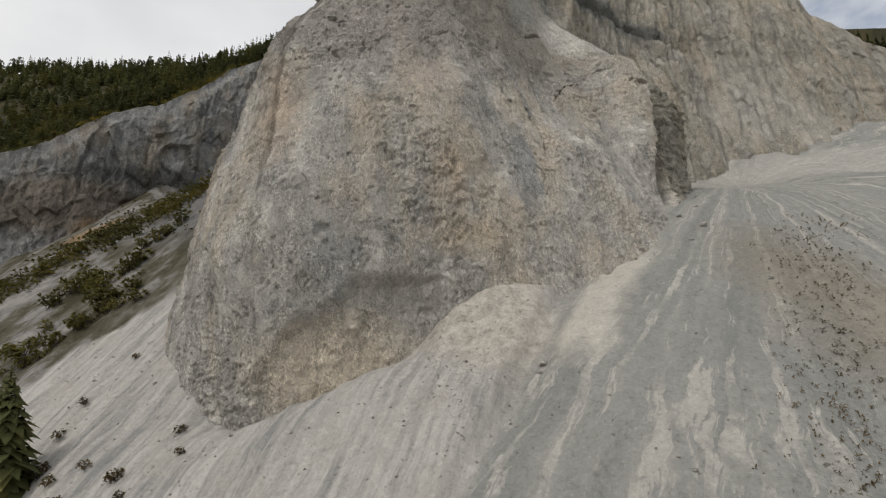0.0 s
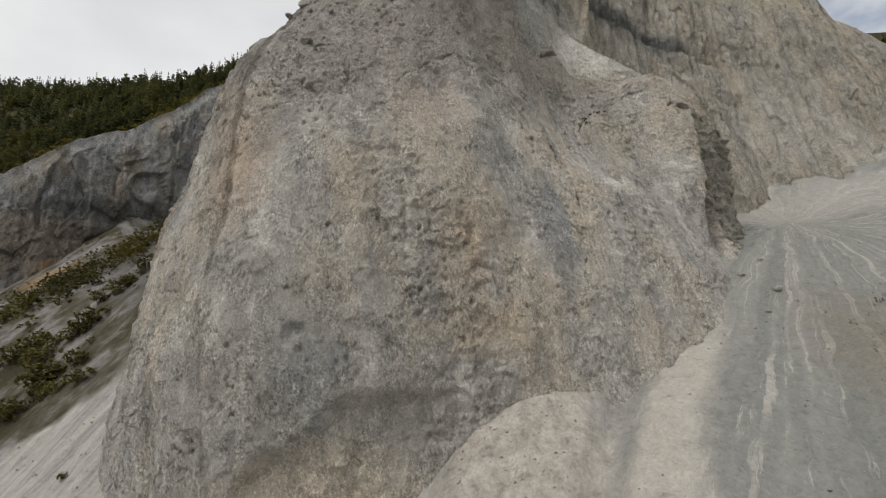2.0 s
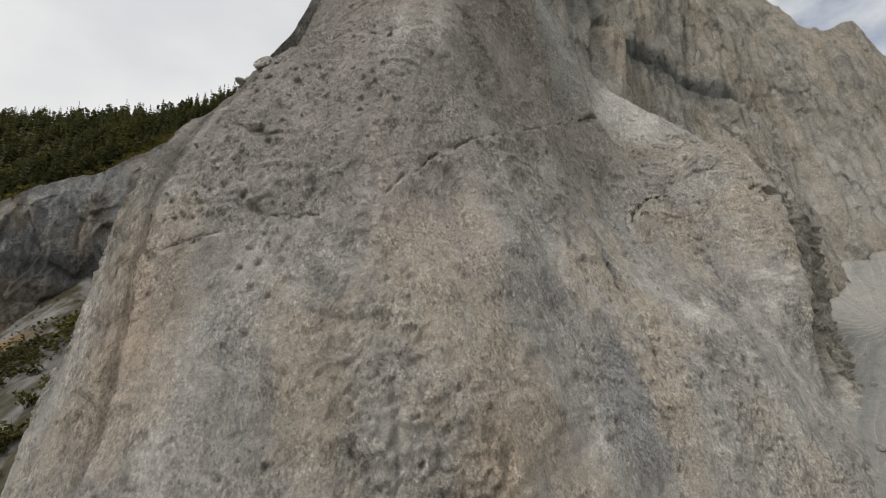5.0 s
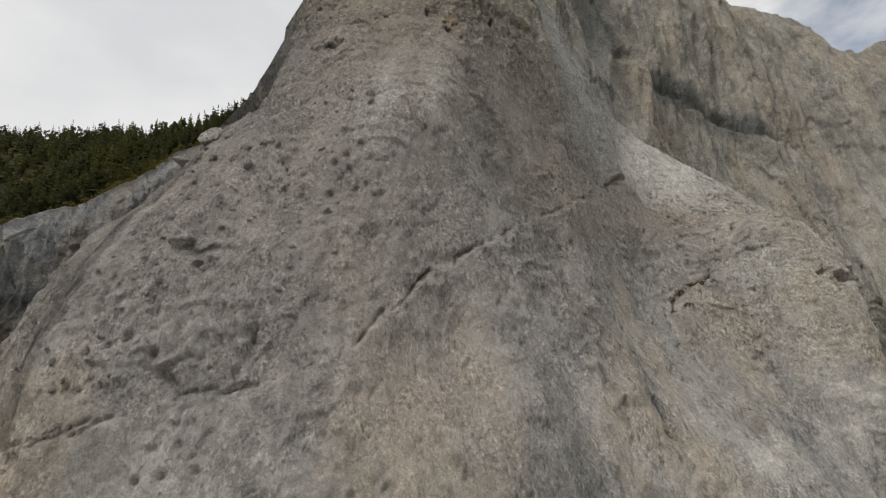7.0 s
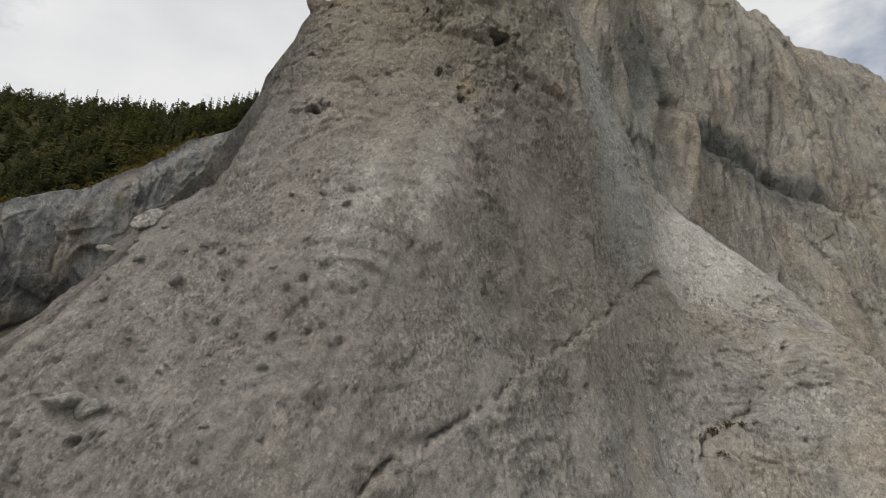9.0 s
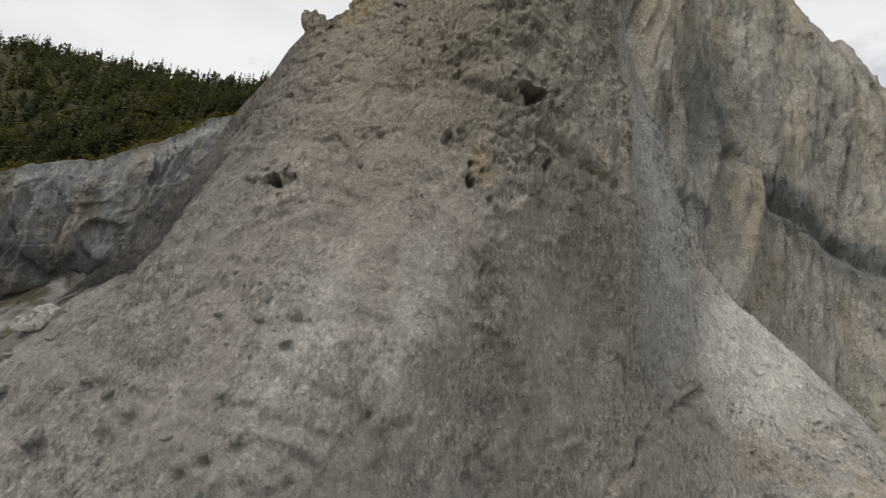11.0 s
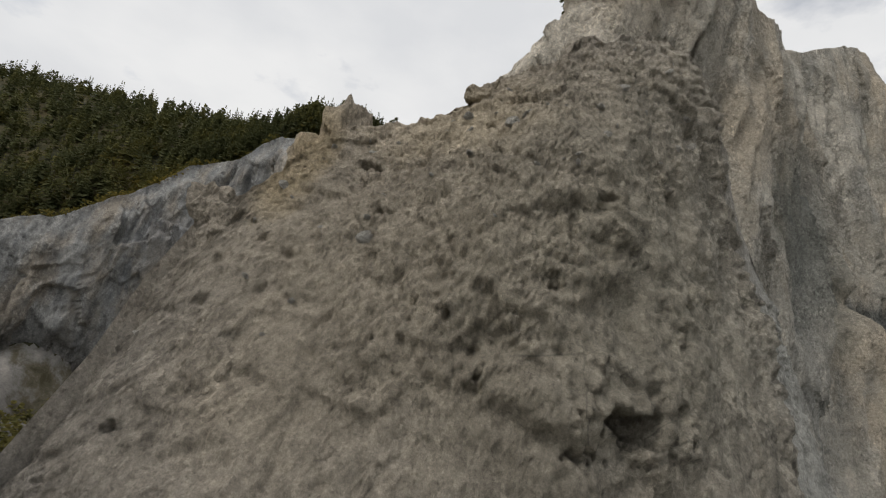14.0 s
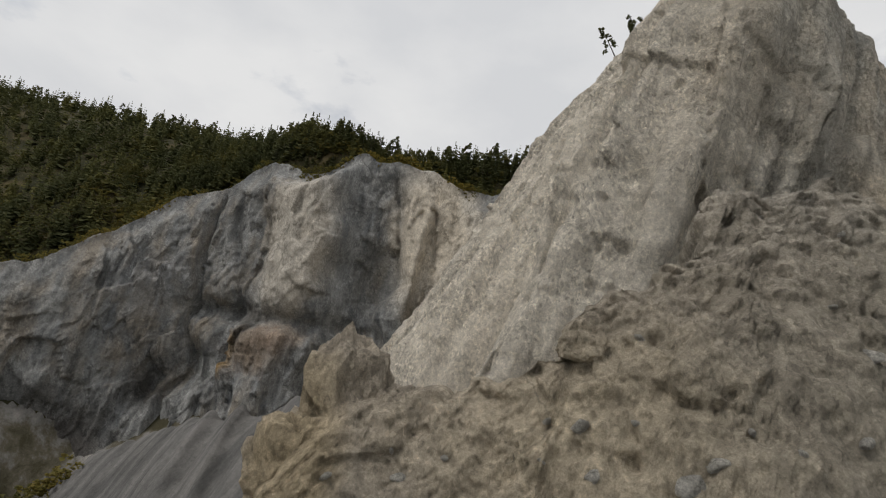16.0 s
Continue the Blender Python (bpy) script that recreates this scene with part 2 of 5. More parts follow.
    bump(nt, bsdf, (runs, 0.5 * streak * relief, 0.3), (h2, 0.4 * relief, 0.2), (crumbs, 1.0 * relief, 0.26), (coarse, 0.3 * relief, 0.5), (grit, 1.0 * relief, 0.30), (sand, 0.6 * relief, 0.12))
    return m


# rock colour of its own, or shade painted into a hollow
def stain_or_shade(place, radius, colour, amount, soft=0.5, ragged=6.0):
    return lambda nt: (patch(nt, place, radius, soft, ragged), colour, amount)


BUTTRESS = rock("buttress_rock", (0.285, 0.277, 0.262), (0.445, 0.420, 0.383), (0.630, 0.600, 0.556), (0.520, 0.450, 0.360), 0.5, 0.3, [
    stain_or_shade((-2, 122, 194), (110, 70, 74), (0.324, 0.302, 0.272), 0.75, 0.25, 9.0),        # the darker, rubbly upper half
    stain_or_shade((-8, 130, 196), (34, 34, 32), (0.358, 0.304, 0.235), 0.7, 0.5, 9.0),        # weathered, lichen-dark top
    stain_or_shade((14, 132, 196), (19, 28, 32), (0.293, 0.273, 0.226), 0.5, 0.7, 8.0),
    stain_or_shade((4, 122, 168), (40, 30, 22), (0.335, 0.293, 0.249), 0.5, 0.6, 7.0),
    stain_or_shade((34, 128, 148), (34, 30, 16), (0.318, 0.286, 0.241), 0.6, 0.5, 8.0),
    stain_or_shade((5, 126, 184), (30, 28, 22), (0.206, 0.197, 0.151), 0.3, 0.8, 6.0),
    stain_or_shade((-26, 127, 172), (16, 24, 32), (0.215, 0.206, 0.196), 0.75, 0.7, 5.0),
    stain_or_shade((-16, 108, 143), (28, 26, 30), (0.335, 0.304, 0.277), 0.48, 0.5, 8.0),        # rubbly grey shoulder
    stain_or_shade((-6, 112, 154), (5, 12, 12), (0.626, 0.610, 0.570), 0.45, 0.8, 4.0),           # crushed pale runs
    stain_or_shade((1, 116, 158), (3, 10, 9), (0.648, 0.626, 0.570), 0.45, 0.8, 3.0),
    stain_or_shade((3, 100, 94), (5.5, 10, 11), (0.480, 0.385, 0.285), 0.75, 0.8, 4.0),            # rusty runs low on the face
    stain_or_shade((5, 102, 80), (14, 10, 6), (0.50, 0.41, 0.305), 0.7, 0.7, 4.0),
    stain_or_shade((-36, 100, 112), (9, 10, 18), (0.549, 0.432, 0.328), 0.55, 0.7, 5.0),
    stain_or_shade((-24, 102, 55), (20, 12, 15), (0.640, 0.560, 0.455), 0.9, 0.5, 3.0),         # earthy hollow at the foot
    stain_or_shade((46, 158, 162), (19, 22, 16), (0.640, 0.615, 0.570), 0.85, 0.6, 6.0),
    stain_or_shade((-22, 97, 80), (8, 12, 14), (0.300, 0.302, 0.300), 0.55, 0.6, 6.0),          # blue-grey bands
    stain_or_shade((-32, 96, 66), (9, 12, 7), (0.33, 0.33, 0.325), 0.35, 0.6, 5.0),
    stain_or_shade((20, 112, 97), (4.5, 12, 17), (0.285, 0.292, 0.298), 0.75, 0.6, 4.0),
    stain_or_shade((36, 116, 92), (13, 14, 13), (0.60, 0.575, 0.53), 0.3, 0.7, 7.0),             # pale crushed rock
    stain_or_shade((-7, 98, 100), (4, 9, 8), (0.61, 0.585, 0.54), 0.5, 0.7, 3.0),
    stain_or_shade((-2, 108, 121), (12, 10, 7), (0.50, 0.425, 0.375), 0.45, 0.7, 6.0),
    stain_or_shade((44, 134, 128), (11, 14, 11), (0.47, 0.41, 0.335), 0.5, 0.6, 5.0),
    stain_or_shade((74, 149, 116), (11, 22, 40), (0.245, 0.230, 0.178), 0.6, 0.4, 3.0),            # mossy recess, also darkened to stand for its shade
    stain_or_shade((29, 148, 180), (7, 18, 34), (0.400, 0.405, 0.380), 0.6, 0.5, 3.0),          # grey-green water gully
    stain_or_shade((4, 126, 172), (2.0, 4, 3.0), (0.447, 0.335, 0.201), 0.6, 0.8, 1.5),           # ochre round the small holes
    stain_or_shade((16, 134, 176), (1.4, 4, 3.4), (0.447, 0.335, 0.201), 0.5, 0.8, 1.2),
    stain_or_shade((-13.6, 136.0, 195.0), (3.0, 5, 9), (0.447, 0.364, 0.241), 0.75, 0.4, 1.2),
    stain_or_shade((-4, 134, 200), (9, 8, 6), (0.568, 0.477, 0.335), 0.5, 0.8, 4.0)])
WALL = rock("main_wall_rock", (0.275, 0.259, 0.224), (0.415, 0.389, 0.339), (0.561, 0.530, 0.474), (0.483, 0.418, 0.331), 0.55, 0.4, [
    stain_or_shade((-6, 190, 225), (34, 62, 70), (0.700, 0.640, 0.550), 0.85, 0.5, 9.0),
    stain_or_shade((90, 200, 189), (22, 20, 7), (0.180, 0.184, 0.178), 0.85, 0.4, 4.0),
    stain_or_shade((66, 194, 196), (23, 20, 8.5), (0.144, 0.149, 0.144), 0.9, 0.35, 4.0),        # dark bed along the foot, shade of its overhang painted in
    stain_or_shade((44, 178, 206), (13, 18, 18), (0.180, 0.186, 0.170), 0.85, 0.45, 5.0),
    stain_or_shade((40, 172, 186), (9, 10, 22), (0.295, 0.300, 0.290), 0.55, 0.7, 5.0),
    stain_or_shade((84, 170, 130), (11, 28, 30), (0.340, 0.285, 0.222), 0.6, 0.4, 4.0),            # tan rock beside the recess
    stain_or_shade((150, 215, 150), (60, 30, 26), (0.560, 0.539, 0.498), 0.6, 0.6, 12.0)], relief=1.3)
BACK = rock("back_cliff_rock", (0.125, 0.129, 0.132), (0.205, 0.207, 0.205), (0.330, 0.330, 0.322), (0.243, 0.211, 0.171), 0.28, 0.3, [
    stain_or_shade((-82, 292, 236), (21, 30, 40), (0.470, 0.430, 0.372), 0.75, 0.4, 6.0),         # pale tan pillar
    stain_or_shade((-30, 300, 246), (26, 30, 40), (0.560, 0.500, 0.415), 0.85, 0.5, 6.0),
    stain_or_shade((-51, 302, 226), (13, 22, 20), (0.085, 0.082, 0.072), 0.85, 0.5, 5.0),          # hollows and caves, their shade put into the colour
    stain_or_shade((-178, 268, 160), (40, 30, 13), (0.060, 0.063, 0.062), 0.8, 0.6, 9.0),
    stain_or_shade((-106, 296, 203), (28, 22, 6), (0.065, 0.058, 0.05), 0.85, 0.6, 5.0),
    stain_or_shade((-152, 280, 146), (34, 34, 26), (0.050, 0.043, 0.037), 0.85, 0.45, 7.0),
    stain_or_shade((-122, 290, 180), (17, 24, 13), (0.060, 0.052, 0.045), 0.85, 0.5, 6.0),
    stain_or_shade((-96, 288, 190), (26, 24, 12), (0.165, 0.125, 0.092), 0.75, 0.5, 7.0),        # rusty earth under the overhang
    stain_or_shade((-101, 288, 188), (6, 22, 13), (0.33, 0.215, 0.085), 0.8, 0.5, 4.0),
    stain_or_shade((-205, 258, 142), (70, 34, 22), (0.125, 0.102, 0.080), 0.8, 0.4, 8.0),
    stain_or_shade((-186, 256, 126), (20, 26, 11), (0.33, 0.215, 0.115), 0.75, 0.5, 6.0),
    # one more hollow with painted shade
    stain_or_shade((-132, 300, 171), (9, 22, 12), (0.045, 0.043, 0.040), 0.85, 0.5, 4.0),
    stain_or_shade((-135, 300, 210), (16, 16, 18), (0.30, 0.305, 0.315), 0.5, 0.7, 8.0),
    stain_or_shade((-80, 296, 196), (14, 14, 6), (0.24, 0.175, 0.13), 0.7, 0.7, 5.0)], fine=0.45, coarse_amount=0.25, relief=0.9)


def plane_mask(nt, nx, ny, c, wide, ragged):
    """1 where nx x + ny y + c is positive, with a ragged rim."""
    g = nt.nodes.new("ShaderNodeTexCoord")
    d = nt.nodes.new("ShaderNodeVectorMath")
    d.operation = "DOT_PRODUCT"
    d.inputs[1].default_value = (nx, ny, 0)
    nt.links.new(g.outputs["Object"], d.inputs[0])
    n = noise_tex(nt, g.outputs["Object"], 0.11, 6.0, 0.62)
    a = nt.nodes.new("ShaderNodeMath")
    a.operation = "MULTIPLY_ADD"
    a.inputs[1].default_value, a.inputs[2].default_value = 2 * ragged, c - ragged
    nt.links.new(n, a.inputs[0])
    b = nt.nodes.new("ShaderNodeMath")
    nt.links.new(a.outputs[0], b.inputs[0])
    nt.links.new(d.outputs["Value"], b.inputs[1])
    r = nt.nodes.new("ShaderNodeMapRange")
    r.inputs["From Min"].default_value, r.inputs["From Max"].default_value = -wide, wide
    nt.links.new(b.outputs[0], r.inputs["Value"])
    return r.outputs["Result"]


def fan_coords(nt, apex, along, across):
    """Coordinates that run out from an apex: angle across, distance along."""
    g = nt.nodes.new("ShaderNodeTexCoord")
    n = node(nt, "ShaderNodeTexNoise", Scale=0.12, Detail=4.0)
    nt.links.new(g.outputs["Object"], n.inputs["Vector"])
    w = nt.nodes.new("ShaderNodeVectorMath")
    w.operation = "MULTIPLY_ADD"
    w.inputs[1].default_value = (4, 4, 0)
    nt.links.new(n.outputs["Color"], w.inputs[0])
    nt.links.new(g.outputs["Object"], w.inputs[2])
    sep = nt.nodes.new("ShaderNodeSeparateXYZ")
    sub = nt.nodes.new("ShaderNodeVectorMath")
    sub.operation = "SUBTRACT"
    sub.inputs[1].default_value = (apex[0] + 2, apex[1] + 2, 0)
    nt.links.new(w.outputs[0], sub.inputs[0])
    nt.links.new(sub.outputs[0], sep.inputs[0])
    ang = nt.nodes.new("ShaderNodeMath")
    ang.operation = "ARCTAN2"
    nt.links.new(sep.outputs["X"], ang.inputs[0])
    nt.links.new(sep.outputs["Y"], ang.inputs[1])
    ln = nt.nodes.new("ShaderNodeVectorMath")
    ln.operation = "LENGTH"
    nt.links.new(sub.outputs[0], ln.inputs[0])
    com = nt.nodes.new("ShaderNodeCombineXYZ")
    nt.links.new(ang.outputs[0], com.inputs["X"])
    nt.links.new(ln.outputs["Value"], com.inputs["Y"])
    mp = nt.nodes.new("ShaderNodeMapping")
    mp.inputs["Scale"].default_value = (across, along, 1)
    nt.links.new(com.outputs[0], mp.inputs["Vector"])
    return mp.outputs["Vector"]


def scree_material():
    """Grey gravel fan with pale dust runs, paler debris on one side, earthy ground above it."""
    m, nt, bsdf = material("scree_gravel")
    iso = coords(nt, (1, 1, 1), 3.0)
    fan = fan_coords(nt, (104, 168), 0.022, 13.0)
    runs = noise_tex(nt, fan, 1.0, 9.0, 0.66)
    runs2 = noise_tex(nt, fan_coords(nt, (104, 168), 0.05, 34.0), 1.0, 8.0, 0.7)
    mp = nt.nodes.new("ShaderNodeMapping")
    mp.inputs["Rotation"].default_value = (0, 0, radians(23.8))
    nt.links.new(coords(nt, (1, 1, 1), 4.0), mp.inputs["Vector"])
    thin = nt.nodes.new("ShaderNodeMapping")
    thin.inputs["Scale"].default_value = (1.0, 0.085, 0.085)
    nt.links.new(mp.outputs["Vector"], thin.inputs["Vector"])
    slide = noise_tex(nt, thin.outputs["Vector"], 0.42, 9.0, 0.7)
    grit = noise_tex(nt, iso, 1.7, 10.0, 0.8)
    clod = noise_tex(nt, iso, 0.5, 9.0, 0.72)
    broken = noise_tex(nt, coords(nt, (1, 1, 1), 6.0), 0.09, 6.0, 0.65)
    grey = ramp(nt, runs, (0.40, (0.225, 0.228, 0.212)), (0.52, (0.268, 0.265, 0.246)), (0.60, (0.30, 0.292, 0.268)))
    dust = blend(nt, 1.0, ramp(nt, runs2, (0.545, 0.0), (0.575, 1.0)), ramp(nt, broken, (0.44, 0.25), (0.54, 1.0)), "MULTIPLY")
    dust2 = blend(nt, 1.0, ramp(nt, runs, (0.565, 0.0), (0.59, 0.9)), ramp(nt, broken, (0.46, 1.0), (0.58, 0.35)), "MULTIPLY")
    grey = blend(nt, dust, grey, (0.40, 0.382, 0.345))
    grey = blend(nt, dust2, grey, (0.43, 0.41, 0.37))
    pale = ramp(nt, slide, (0.36, (0.235, 0.232, 0.222)), (0.46, (0.335, 0.322, 0.300)), (0.58, (0.435, 0.414, 0.382)))
    pale = blend(nt, ramp(nt, broken, (0.46, 0.0), (0.60, 0.7)), pale, (0.36, 0.338, 0.305))
    col = blend(nt, plane_mask(nt, -0.81, 0.59, -41.0, 1.5, 4.0), grey, pale)
    strip = blend(nt, 1.0, plane_mask(nt, 0.81, -0.59, 37.5, 1.2, 2.5), plane_mask(nt, -0.81, 0.59, -29.0, 2.0, 4.0), "MULTIPLY")
    strip = blend(nt, 1.0, strip, plane_mask(nt, 0.35, 1.0, -93.0, 4.0, 9.0), "MULTIPLY")
    col = blend(nt, scaled(nt, strip, 0.9), col, (0.47, 0.44, 0.39))
    col = blend(nt, scaled(nt, patch(nt, (112, 176, 118), (34, 18, 26), 0.5, 5.0), 0.5), col, (0.40, 0.38, 0.345))
    col = blend(nt, scaled(nt, patch(nt, (72, 92, 60), (17, 42, 50), 0.6, 9.0), 0.75), col, (0.215, 0.19, 0.152))
    col = blend(nt, scaled(nt, patch(nt, (160, 186, 120), (58, 26, 40), 0.5, 9.0), 0.55), col, (0.43, 0.41, 0.375))
    earth = ramp(nt, noise_tex(nt, coords(nt, (1, 1, 0.4), 8.0), 0.07, 8.0, 0.68), (0.40, (0.055, 0.05, 0.03)), (0.48, (0.10, 0.09, 0.066)), (0.56, (0.185, 0.178, 0.168)), (0.64, (0.26, 0.245, 0.225)))
    earth = blend(nt, scaled(nt, patch(nt, (-182, 246, 122), (26, 10, 10), 0.6, 9.0), 0.7), earth, (0.30, 0.19, 0.095))
    col = blend(nt, plane_mask(nt, -0.437, 0.9, -170.0, 2.0, 5.0), col, earth)
    col = blend(nt, scaled(nt, patch(nt, (-76, 226, 150), (78, 60, 120), 0.35, 7.0), 0.95), col, ramp(nt, noise_tex(nt, thin.outputs["Vector"], 0.3, 8.0, 0.7), (0.38, (0.085, 0.084, 0.082)), (0.5, (0.130, 0.126, 0.122)), (0.62, (0.185, 0.178, 0.170))))
    mound = patch(nt, (8, 98, 66), (15, 17, 22), 0.4, 3.0)
    col = blend(nt, scaled(nt, mound, 0.8), col, ramp(nt, clod, (0.36, (0.335, 0.30, 0.255)), (0.5, (0.44, 0.40, 0.345)), (0.62, (0.50, 0.465, 0.41))))
    for tex, amount in ((clod, 0.4), (grit, 0.7)):
        speck = ramp(nt, tex, (0.34, 0.45), (0.42, 0.9), (0.54, 1.04), (0.64, 1.3))
        col = blend(nt, amount, col, blend(nt, 1.0, col, speck, "MULTIPLY"))
    nt.links.new(col, bsdf.inputs["Base Color"])
    bump(nt, bsdf, (slide, 0.3, 0.5), (clod, 0.5, 0.5), (grit, 0.8, 0.25))
    return m


SCREE = scree_material()


def soil_material():
    m, nt, bsdf = material("wood_floor")
    iso = coords(nt, (1, 1, 1), 5.0)
    col = ramp(nt, noise_tex(nt, iso, 0.08, 9.0, 0.7), (0.38, (0.030, 0.032, 0.016)), (0.50, (0.050, 0.046, 0.022)), (0.62, (0.085, 0.068, 0.034)))
    nt.links.new(col, bsdf.inputs["Base Color"])
    bump(nt, bsdf, (noise_tex(nt, iso, 0.7, 9.0, 0.7), 1.0, 0.8))
    return m


SOIL = soil_material()


# ---- ground: scree slopes, valley side, wooded hill ----
CLIFF_X = [-520, -320, -228, -206, -187, -166, -155, -138, -120, -102, -82, -64, -51, -35, -18, 6, 40]
CLIFF_Y = [235, 250, 262, 270, 281, 290, 301, 309, 310, 310, 308, 306, 305, 305, 307, 312, 330]
CLIFF_Z = [150, 160, 177, 193, 207, 218, 233, 250, 256, 270, 266, 275, 272, 272, 264, 268, 278]
SKY_X = [-800, -565, -436, -326, -205, -136, -84, -56, -14, 11, 300, 700]
SKY_Y = [610, 600, 577, 544, 465, 390, 338, 334, 334, 334, 420, 500]
SKY_Z = [412, 394, 377, 358, 318, 296, 287, 280, 283, 285, 264, 215]


def slope_height(x, y):
    """The talus and valley side in front of the cliffs."""
    right = -1.8 + 0.04 * x + 0.678 * y
    left = -15.7 + 0.365 * x + 0.827 * y
    k = 5.0
    z = -k * np.logaddexp(-right / k, -left / k)
    # gullied spur behind the buttress
    z = z + 20 * np.exp(-(((x + 46) / 36) ** 2 + ((y - 215) / 46) ** 2))
    # debris apron banked against the foot of the buttress, a hollow on one side and a washed-out channel on the other
    z = z + 5.0 * np.exp(-(((x - 9) / 9) ** 2 + ((y - 104) / 9) ** 2))
    z = z - 12.5 * np.exp(-(((x + 33) / 17) ** 2 + ((y - 103) / 7.5) ** 2)) - 5 * np.exp(-(((x + 11) / 7) ** 2 + ((y - 102) / 6) ** 2))
    t = np.clip(((x - 24) * -24 + (y - 104) * -33) / (24.0 ** 2 + 33.0 ** 2), 0, 1.3)
    side = (x - (24 - 24 * t)) * 0.81 - (y - (104 - 33 * t)) * 0.59
    z = z - 3.4 * np.exp(-(np.where(side < 0, side / 1.3, side / 6.0)) ** 2) * (1 - smooth(0.7, 1.25, t)) * smooth(-9, 0, 104 - y + 6)
    z = z - 3.0 * np.exp(-(((x - 40) / 16) ** 2 + ((y - 116) / 9) ** 2))
    z = z - 13.0 * smooth(130, 185, y) * smooth(50, 90, x)
    low = -34.0
    return low + 12 * np.logaddexp(0, (z - low) / 12)


def hill_height(x, y):
    yc, zc = curve(CLIFF_X, CLIFF_Y, x), curve(CLIFF_X, CLIFF_Z, x)
    ys, zs = curve(SKY_X, SKY_Y, x), curve(SKY_X, SKY_Z, x)
    t = (y - yc - 14) / (ys - yc - 14)
    up = zc + (zs - zc) * np.sin(np.clip(t, 0, 1) * np.pi / 2) ** 0.9
    up = up + 7 * np.exp(-((x + 82) / 15) ** 2 - ((y - 327) / 9) ** 2)
    return up - np.clip(t - 1, 0, None) * 22


def ground_height(x, y):
    p = np.stack([x, y, 0 * x], -1).reshape(-1, 3)
    shape = x.shape
    slope = slope_height(x, y)
    near = smooth(-60, 20, y) * (1 - smooth(250, 330, y))
    # rills run down the fall line
    rill = fractal(p, (5.0, 46.0, 1), 3, 0.5, 3).reshape(shape) * 0.55 + fractal(p, (14.0, 90.0, 1), 2, 0.5, 9).reshape(shape) * 1.1
    lump = fractal(p, 2.6, 3, 0.55, 21).reshape(shape) * 0.16
    slope = slope + near * (rill + lump)
    # the gullied spur's crest, and the ravine between it and the cliff
    ridge = curve([-170, -118, -86, -55, -20], [262, 245, 241, 237, 235], x)
    span = smooth(-124, -92, x) * (1 - smooth(-44, -26, x))
    slope = slope + 13 * span * np.exp(-((y - ridge) / 17) ** 2) - 34 * smooth(1, 26, y - ridge) * smooth(-176, -142, x)
    gully = np.exp(-(((x + 60) / 38) ** 2 + ((y - 215) / 46) ** 2))
    slope = slope + gully * (-np.abs(fractal(p, (8.0, 70.0, 1), 3, 0.5, 31).reshape(shape)) * 7.0 + 2)
    hill = hill_height(x, y) + fractal(p, 40.0, 4, 0.5, 5).reshape(shape) * 2.5
    step = smooth(13, 17, y - curve(CLIFF_X, CLIFF_Y, x))
    return slope + (hill - slope) * step


def spaced(*runs):
    out = [runs[0][0]]
    for a, b, d in runs:
        n = max(1, int(round((b - a) / d)))
        out += list(a + (b - a) * (np.arange(n) + 1) / n)
    return np.array(out)


def build_ground():
    gx = spaced((-4000, -700, 300), (-700, -260, 11), (-260, -125, 2.5), (-125, 125, 0.9), (125, 260, 2.5), (260, 700, 20), (700, 4000, 300))
    gy = spaced((-4000, -300, 300), (-300, 25, 12), (25, 180, 0.85), (180, 330, 1.6), (330, 460, 5), (460, 800, 20), (800, 4500, 300))
    x, y = np.meshgrid(gx, gy)
    z = ground_height(x, y)
    me = sheet_mesh("ground", np.stack([x, y, z], -1))
    ob = mesh_thing("ground", me, SCREE, None, "pale grey limestone scree and gravel slope", "ground", "", "structure")
    me.materials.append(SOIL)
    wood = (y > curve(CLIFF_X, CLIFF_Y, x) + 3)[:-1, :-1] | (y[:-1, :-1] > 480) | (np.abs(x[:-1, :-1]) > 420) | (y[:-1, :-1] < -60)
    me.polygons.foreach_set("material_index", wood.reshape(-1).astype(np.int32))
    return ob


ground = build_ground()

# ---- the buttress: a curved rock shell round an axis ----
AXIS = (12.0, 190.0)
B_DEG = [165, 190, 210, 225, 238, 250, 262, 275, 290, 308, 330, 350]
B_RADII = {
    25: [72.7, 91.0, 103.1, 107.3, 103.9, 97.2, 93.0, 92.6, 93.9, 95.4, 97.1, 98.0],
    55: [65.3, 85.8, 103.8, 106.6, 105.8, 96.9, 91.0, 88.8, 87.2, 88.4, 89.4, 89.9],
    80: [57.9, 78.6, 98.6, 103.6, 107.0, 101.0, 92.7, 85.5, 79.3, 81.1, 81.9, 82.0],
    105: [51.1, 67.7, 84.5, 97.6, 101.0, 97.8, 90.0, 76.2, 71.5, 68.9, 75.8, 76.4],
    130: [45.2, 55.1, 64.9, 77.6, 96.2, 89.6, 79.1, 66.8, 53.0, 57.2, 74.5, 75.8],
    155: [40.1, 44.1, 47.3, 49.7, 78.7, 76.9, 73.8, 56.3, 51.3, 44.3, 57.6, 57.3],
    175: [35.5, 35.8, 36.9, 42.2, 70.0, 68.4, 65.4, 57.2, 49.2, 40.3, 38.3, 37.4],
    195: [31.4, 30.8, 32.8, 42.0, 60.1, 57.3, 59.3, 49.2, 40.8, 31.9, 25.1, 21.0],
    215: [28.2, 28.5, 31.2, 37.6, 43.9, 45.1, 44.6, 44.4, 30.8, 21.2, 12.6, 7.5],
    240: [25.6, 27.3, 29.6, 30.9, 30.0, 29.9, 28.1, 24.1, 19.0, 10.6, 1.9, 1.9],
}
